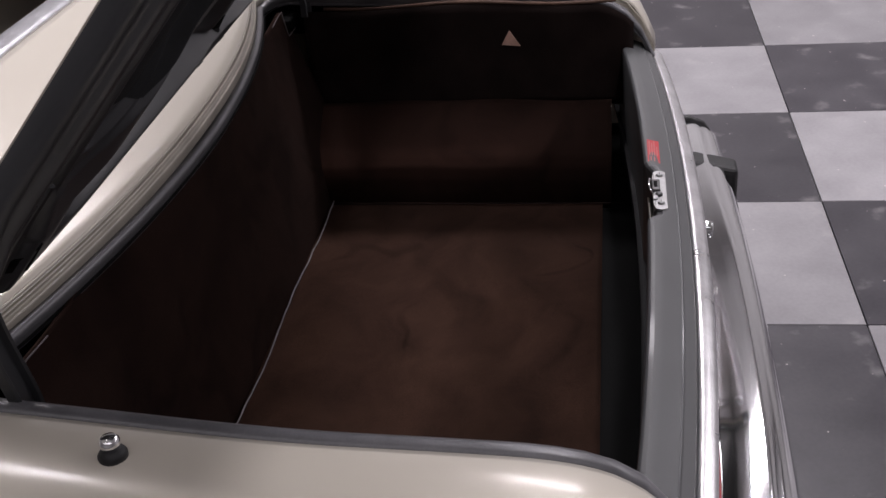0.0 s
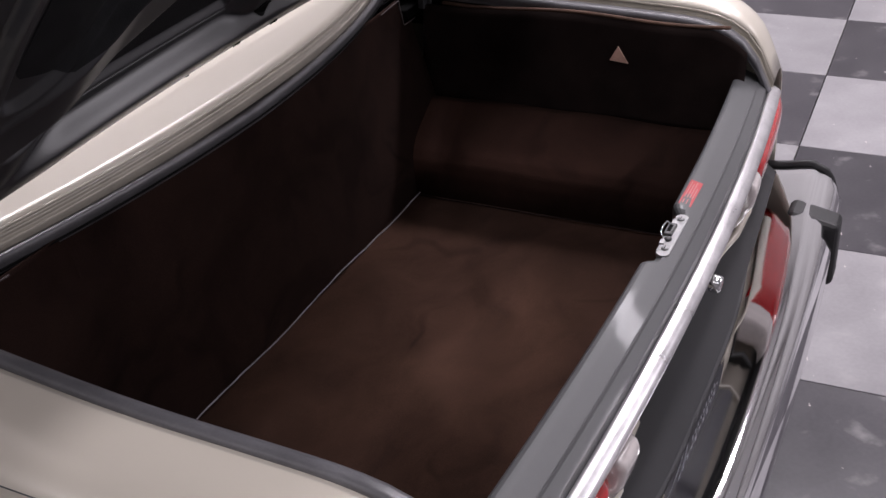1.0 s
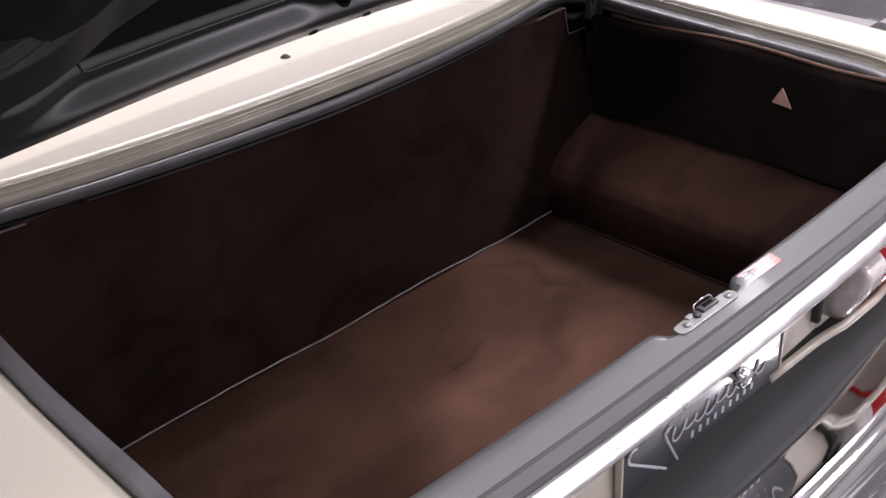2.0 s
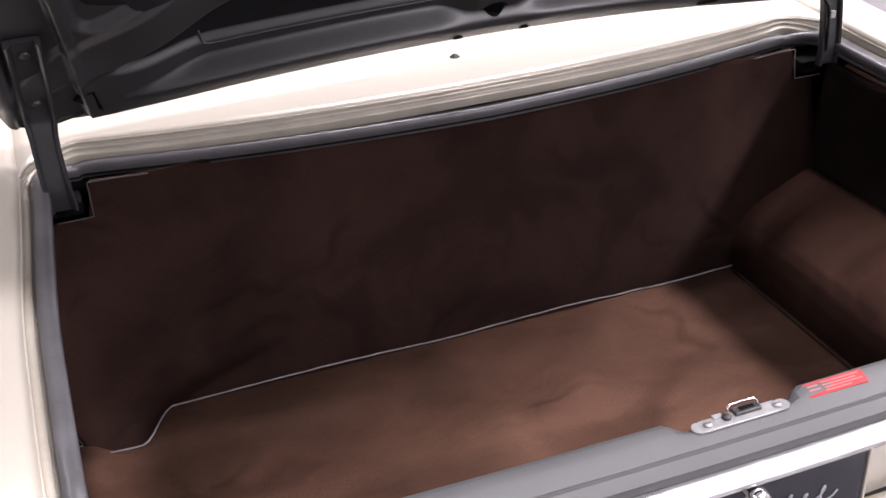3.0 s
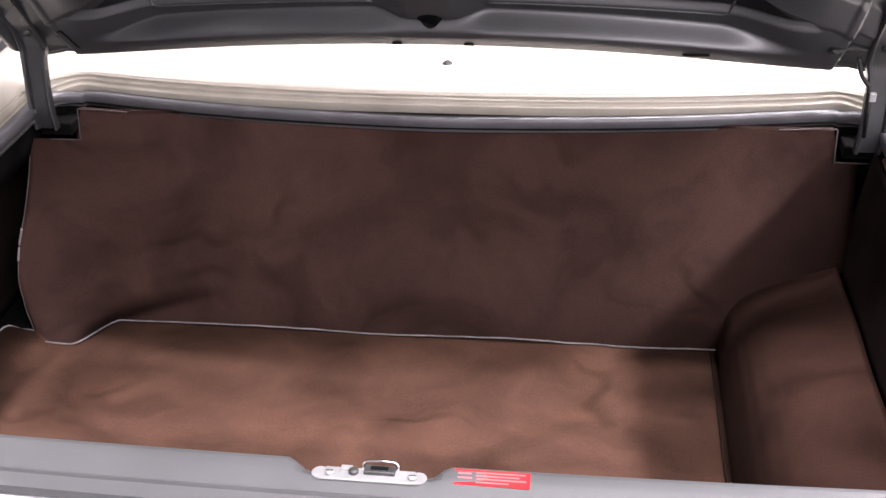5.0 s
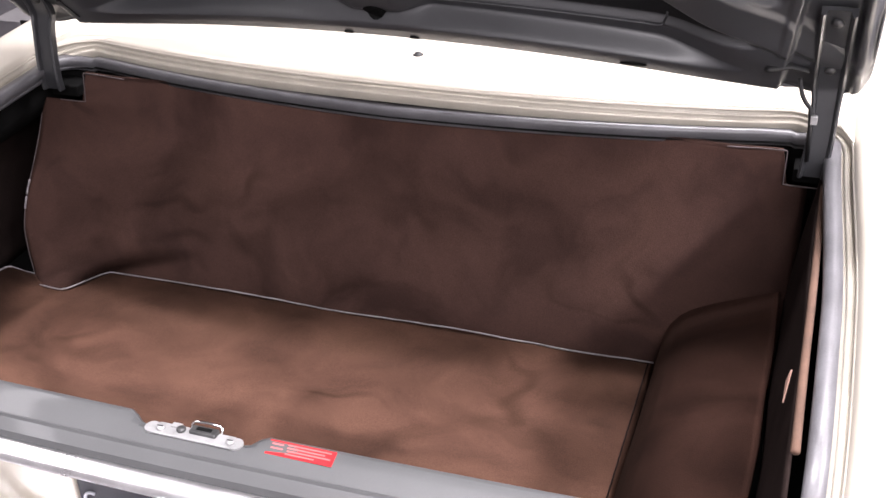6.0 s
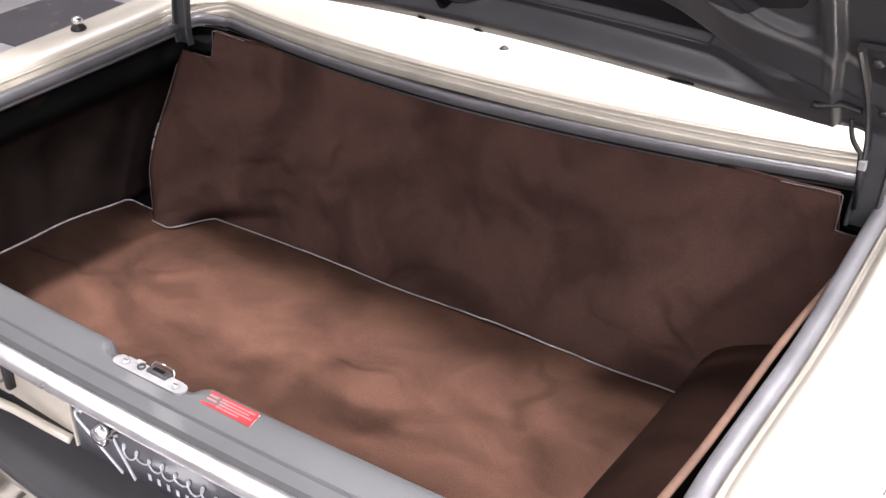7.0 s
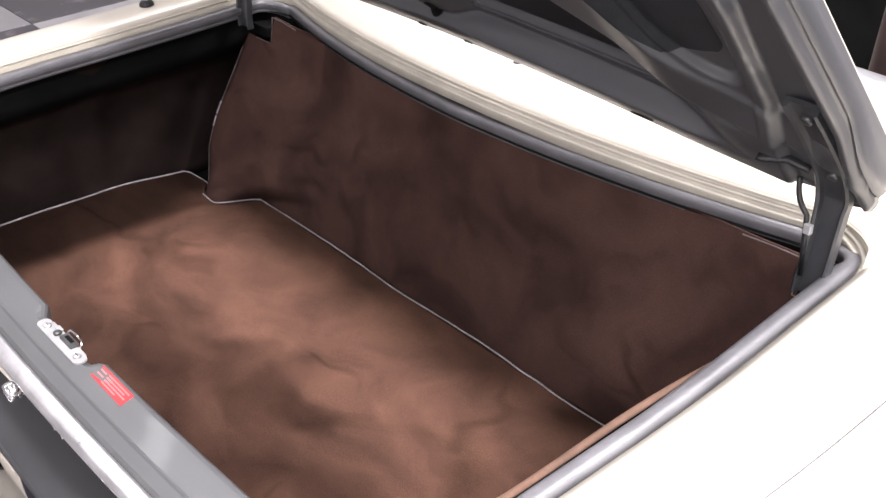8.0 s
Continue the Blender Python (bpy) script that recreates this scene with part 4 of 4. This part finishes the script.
for s in (-1, 1):
    xs = s * 0.606
    line = [lid_at(xs, 0.272, -0.013), lid_at(xs, 0.20, -0.012), lid_at(xs, 0.145, -0.007), lid_at(xs, 0.112, 0.004)]
    q = line[-1]
    line += [Vector((q.x + s * 0.001, 0.655, 0.985)), Vector((q.x + s * 0.001, 0.650, 0.955)), Vector((q.x, 0.645, 0.925)),
             Vector((q.x - s * 0.002, 0.642, 0.900)), Vector((q.x - s * 0.004, 0.642, 0.880))]
    fine = []
    for i in range(len(line) - 1):
        a, b, c, d = line[max(i - 1, 0)], line[i], line[i + 1], line[min(i + 2, len(line) - 1)]
        for k in range(5):
            t = k / 5
            fine.append(0.5 * ((2 * b) + (c - a) * t + (2 * a - 5 * b + 4 * c - d) * t * t + (3 * b - a - 3 * c + d) * t ** 3))
    fine.append(line[-1])
    SEC = [(-0.021, -0.004), (-0.021, 0.007), (-0.018, 0.009), (-0.015, 0.007), (-0.013, 0.001), (0.013, 0.001), (0.015, 0.007), (0.018, 0.009), (0.021, 0.007), (0.021, -0.004), (0.0, -0.005)]
    verts = []
    for i, p in enumerate(fine):
        d = (fine[min(i + 1, len(fine) - 1)] - fine[max(i - 1, 0)]).normalized()
        nrm = Vector((1, 0, 0)).cross(d).normalized()
        if nrm.y > 0:
            nrm = -nrm
        slim = 1.0 - 0.14 * step(0.35, 0.55, i / len(fine))
        for a, b in SEC:
            verts.append(p + Vector((a * slim, 0, 0)) + nrm * b)
    m = len(SEC)
    faces = [(i * m + k, (i + 1) * m + k, (i + 1) * m + (k + 1) % m, i * m + (k + 1) % m) for i in range(len(fine) - 1) for k in range(m)]
    faces += [tuple(range(m)), tuple((len(fine) - 1) * m + k for k in range(m))]
    arm = crisp(link("hinge_arm", verts, faces, ARM, lid, "dark grey gooseneck hinge arm"), 30)
    for v in (0.247, 0.136):
        p = lid_at(xs, v, -0.0125 if v > 0.2 else -0.007)
        link("bolt", *lathe([(0.0075, 0.0), (0.0075, 0.005), (0.006, 0.0065), (0.001, 0.007)], 6, p, LID_N.to_track_quat("Z", "Y").to_matrix().to_4x4()), BOLT, arm, "dull hinge bolt")
    if s > 0:
        a, b = Vector((0.556, 0.640, 1.019)), Vector((0.574, 0.636, 0.980))
        cable = []
        for k in range(13):
            t = k / 12
            cable.append(a.lerp(b, t) + Vector((-0.003, -0.002, -0.003)) * math.sin(math.pi * t))
        link("cable", *tube(cable + [b + Vector((0.003, -0.002, -0.03)), b + Vector((0.004, 0.0, -0.075))], 0.0032, 6), BLACK, arm, "black lamp cable")
        part("cable_clip", rounded_box((0.009, 0.007, 0.012), b + Vector((0.006, -0.003, -0.014)), 0.001), ZINC, arm)

# ---- studs on the paint
stud = link("fastener_stud", *lathe([(0.0135, -0.003), (0.0135, 0.004), (0.011, 0.008), (0.0085, 0.010)], 20, (-0.725, 0.502, side_z(0.502) + 0.011)), BLACK, car, "black fastener base")
link("stud_cap", *lathe([(0.0085, 0.0), (0.0075, 0.004), (0.0095, 0.006), (0.0095, 0.010), (0.007, 0.0135), (0.002, 0.0145)], 18, (-0.725, 0.502, side_z(0.502) + 0.020)), CHROME, stud, "chrome stud cap")
link("fastener_stud", *lathe([(0.008, -0.002), (0.008, 0.001), (0.005, 0.002), (0.0045, 0.004), (0.001, 0.005)], 16, (-0.015, 0.758, deck_z(0, 0.758) + 0.0015)), BLACK, car, "small dark deck fastener")

# ---- cockpit end
surf("cockpit_trim", 60, 8, lambda u, v: (lambda x, a: (x + CX, 1.075 + 0.02 * (x / HALF) ** 2 - 0.026 * math.cos(a), deck_z(min(HALF, abs(x)), 1.06) + 0.001 + 0.010 * math.sin(a)))(lerp(-0.66, 0.66, u), math.pi * v), STRIP, car, "brushed metal cockpit moulding", 0.002)
part("cockpit_tub", rounded_box((1.32, 0.02, 0.55), (CX, 1.115, 0.67), 0.004), VOID, car)
part("cockpit_floor", rounded_box((1.46, 1.25, 0.04), (CX, 1.70, 0.30), 0.004), VOID, car)
for x in (-0.45, 0.42):
    part("seat_back", rounded_box((0.36, 0.16, 0.62), (x, 1.34, 0.76), 0.06, 4, Matrix.Rotation(radians(-10), 4, "X")), LEATHER, car, "dark brown leather seat back", True)

# ---- front half, plain
surf("bonnet", 30, 20, lambda u, v: (lambda x, y: (x + CX, y, side_z(y) + 0.03 * (1 - (x / HALF) ** 2) - 0.25 * step(3.75, 4.05, y)))(lerp(-HALF, HALF, u), lerp(2.30, 4.0, v)), PAINT, car, "", 0.003)
for s in (-1, 1):
    surf("front_wing", 30, 16, lambda u, v: (lambda y, k: (lambda p: (p.x, y, p.z - 0.25 * step(3.75, 4.05, y) * (1 - k / 16)))(fender_point(s, y, k)))(lerp(2.30, 4.0, u), round(v * 16)), PAINT, car, "", 0.003)
surf("nose_panel", 10, 6, lambda u, v: (lerp(-0.79, 0.77, u), 4.0, lerp(0.22, 0.64, v)), PAINT, car, "", 0.01)
surf("scuttle", 10, 4, lambda u, v: (lerp(-0.66, 0.63, u), 2.30, lerp(0.30, 0.95, v)), VOID, car, "", 0.01)
surf("underbody", 8, 20, lambda u, v: (lerp(-0.70, 0.67, u), lerp(0.08, 3.95, v), 0.24), VOID, car, "", 0.01)
for s in (-1, 1):
    for y in (1.12, 3.30):
        turn = Matrix.Rotation(radians(90), 4, "Y")
        wheel = link("wheel", *lathe([(0.20, -0.095), (0.29, -0.10), (0.315, -0.085), (0.32, 0.0), (0.315, 0.085), (0.29, 0.10), (0.20, 0.095)], 32, (CX + s * 0.64, y, 0.32), turn), TYRE, car, "black road tyre")
        link("rim", *lathe([(0.19, -0.10), (0.20, -0.108), (0.12, -0.07), (0.0, -0.06), (0.12, 0.07), (0.20, 0.108), (0.19, 0.10)], 24, (CX + s * 0.64, y, 0.32), turn), CHROME, wheel, "bright wheel rim")

# ---- boot carpet, lying in the boot
def carpet_edge(y):
    """Left edge of the carpet, rounded into the front corner."""
    return -0.703 + 0.034 * step(0.36, 0.56, y)


def carpet_point(u, v):
    x = lerp(-0.703, 0.420, u)
    back = lining_y(max(x, -0.645), 0.57) - 0.004
    y = lerp(0.078, back, v)
    x = lerp(carpet_edge(y), 0.420, u)
    y = lerp(0.078, lining_y(max(x, -0.645), 0.57) - 0.004, v)
    curl = 0.033 * (1 - step(0.0, 0.085, x - carpet_edge(y))) * (1 - step(0.505, 0.552, y))
    z = 0.5655 + curl + 0.0030 * noise.noise((x * 4, y * 4, 0)) + 0.0016 * noise.noise((x * 11, y * 11, 2))
    return (x + CX, y, z)


carpet = surf("boot_carpet", 110, 60, carpet_point, CARPET, None, "", 0.005)
tagged(carpet, "brown velour boot carpet with brushed marks and pale piping", "carpet")
pipe = []
for i in range(40):
    p = carpet_point(0.0, i / 39)
    pipe.append((p[0] + 0.003, p[1], p[2] + 0.0032))
pipe.append((pipe[-1][0] + 0.020, pipe[-1][1] + 0.002, 0.5715))
link("piping", *tube(pipe, 0.0017, 6), PIPING, carpet, "pale grey piping")
pipe = [(0.412 + CX, lerp(0.04, 0.588, i / 30), 0.5705 + 0.001 * noise.noise((i * 0.4, 0, 0))) for i in range(31)]
link("piping", *tube(pipe, 0.0011, 6), DARKLINE, carpet, "dark seam")
part("boot_floor_pan", rounded_box((1.54, 0.84, 0.02), (CX, 0.40, 0.545), 0.002), VOID, car)

# ---------------------------------------------------------------- floor tiles, one object each
TS = 0.61
tile = rounded_box((TS - 0.003, TS - 0.003, 0.012), (0, 0, -0.006), 0.0012, 1)
data = {}
for nm, mat in (("light_tile", TILE_LIGHT), ("dark_tile", TILE_DARK)):
    me = bpy.data.meshes.new(nm)
    tile.to_mesh(me)
    me.materials.append(mat)
    data[nm] = me
tile.free()
turn = Matrix.Rotation(radians(0.9), 4, "Z")
for i in range(-8, 8):
    for j in range(-8, 8):
        p = Vector((0.844, -0.535, 0)) + turn @ Vector(((i + 0.5) * TS, (j + 0.5) * TS, 0))
        if not (-4.4 < p.x < 4.7 and -4.35 < p.y < 4.75):
            continue
        nm = "dark_tile" if (i + j) % 2 else "light_tile"
        ob = new(nm, data[nm])
        ob.matrix_basis = Matrix.Translation(p) @ turn
        ob.parent = floor
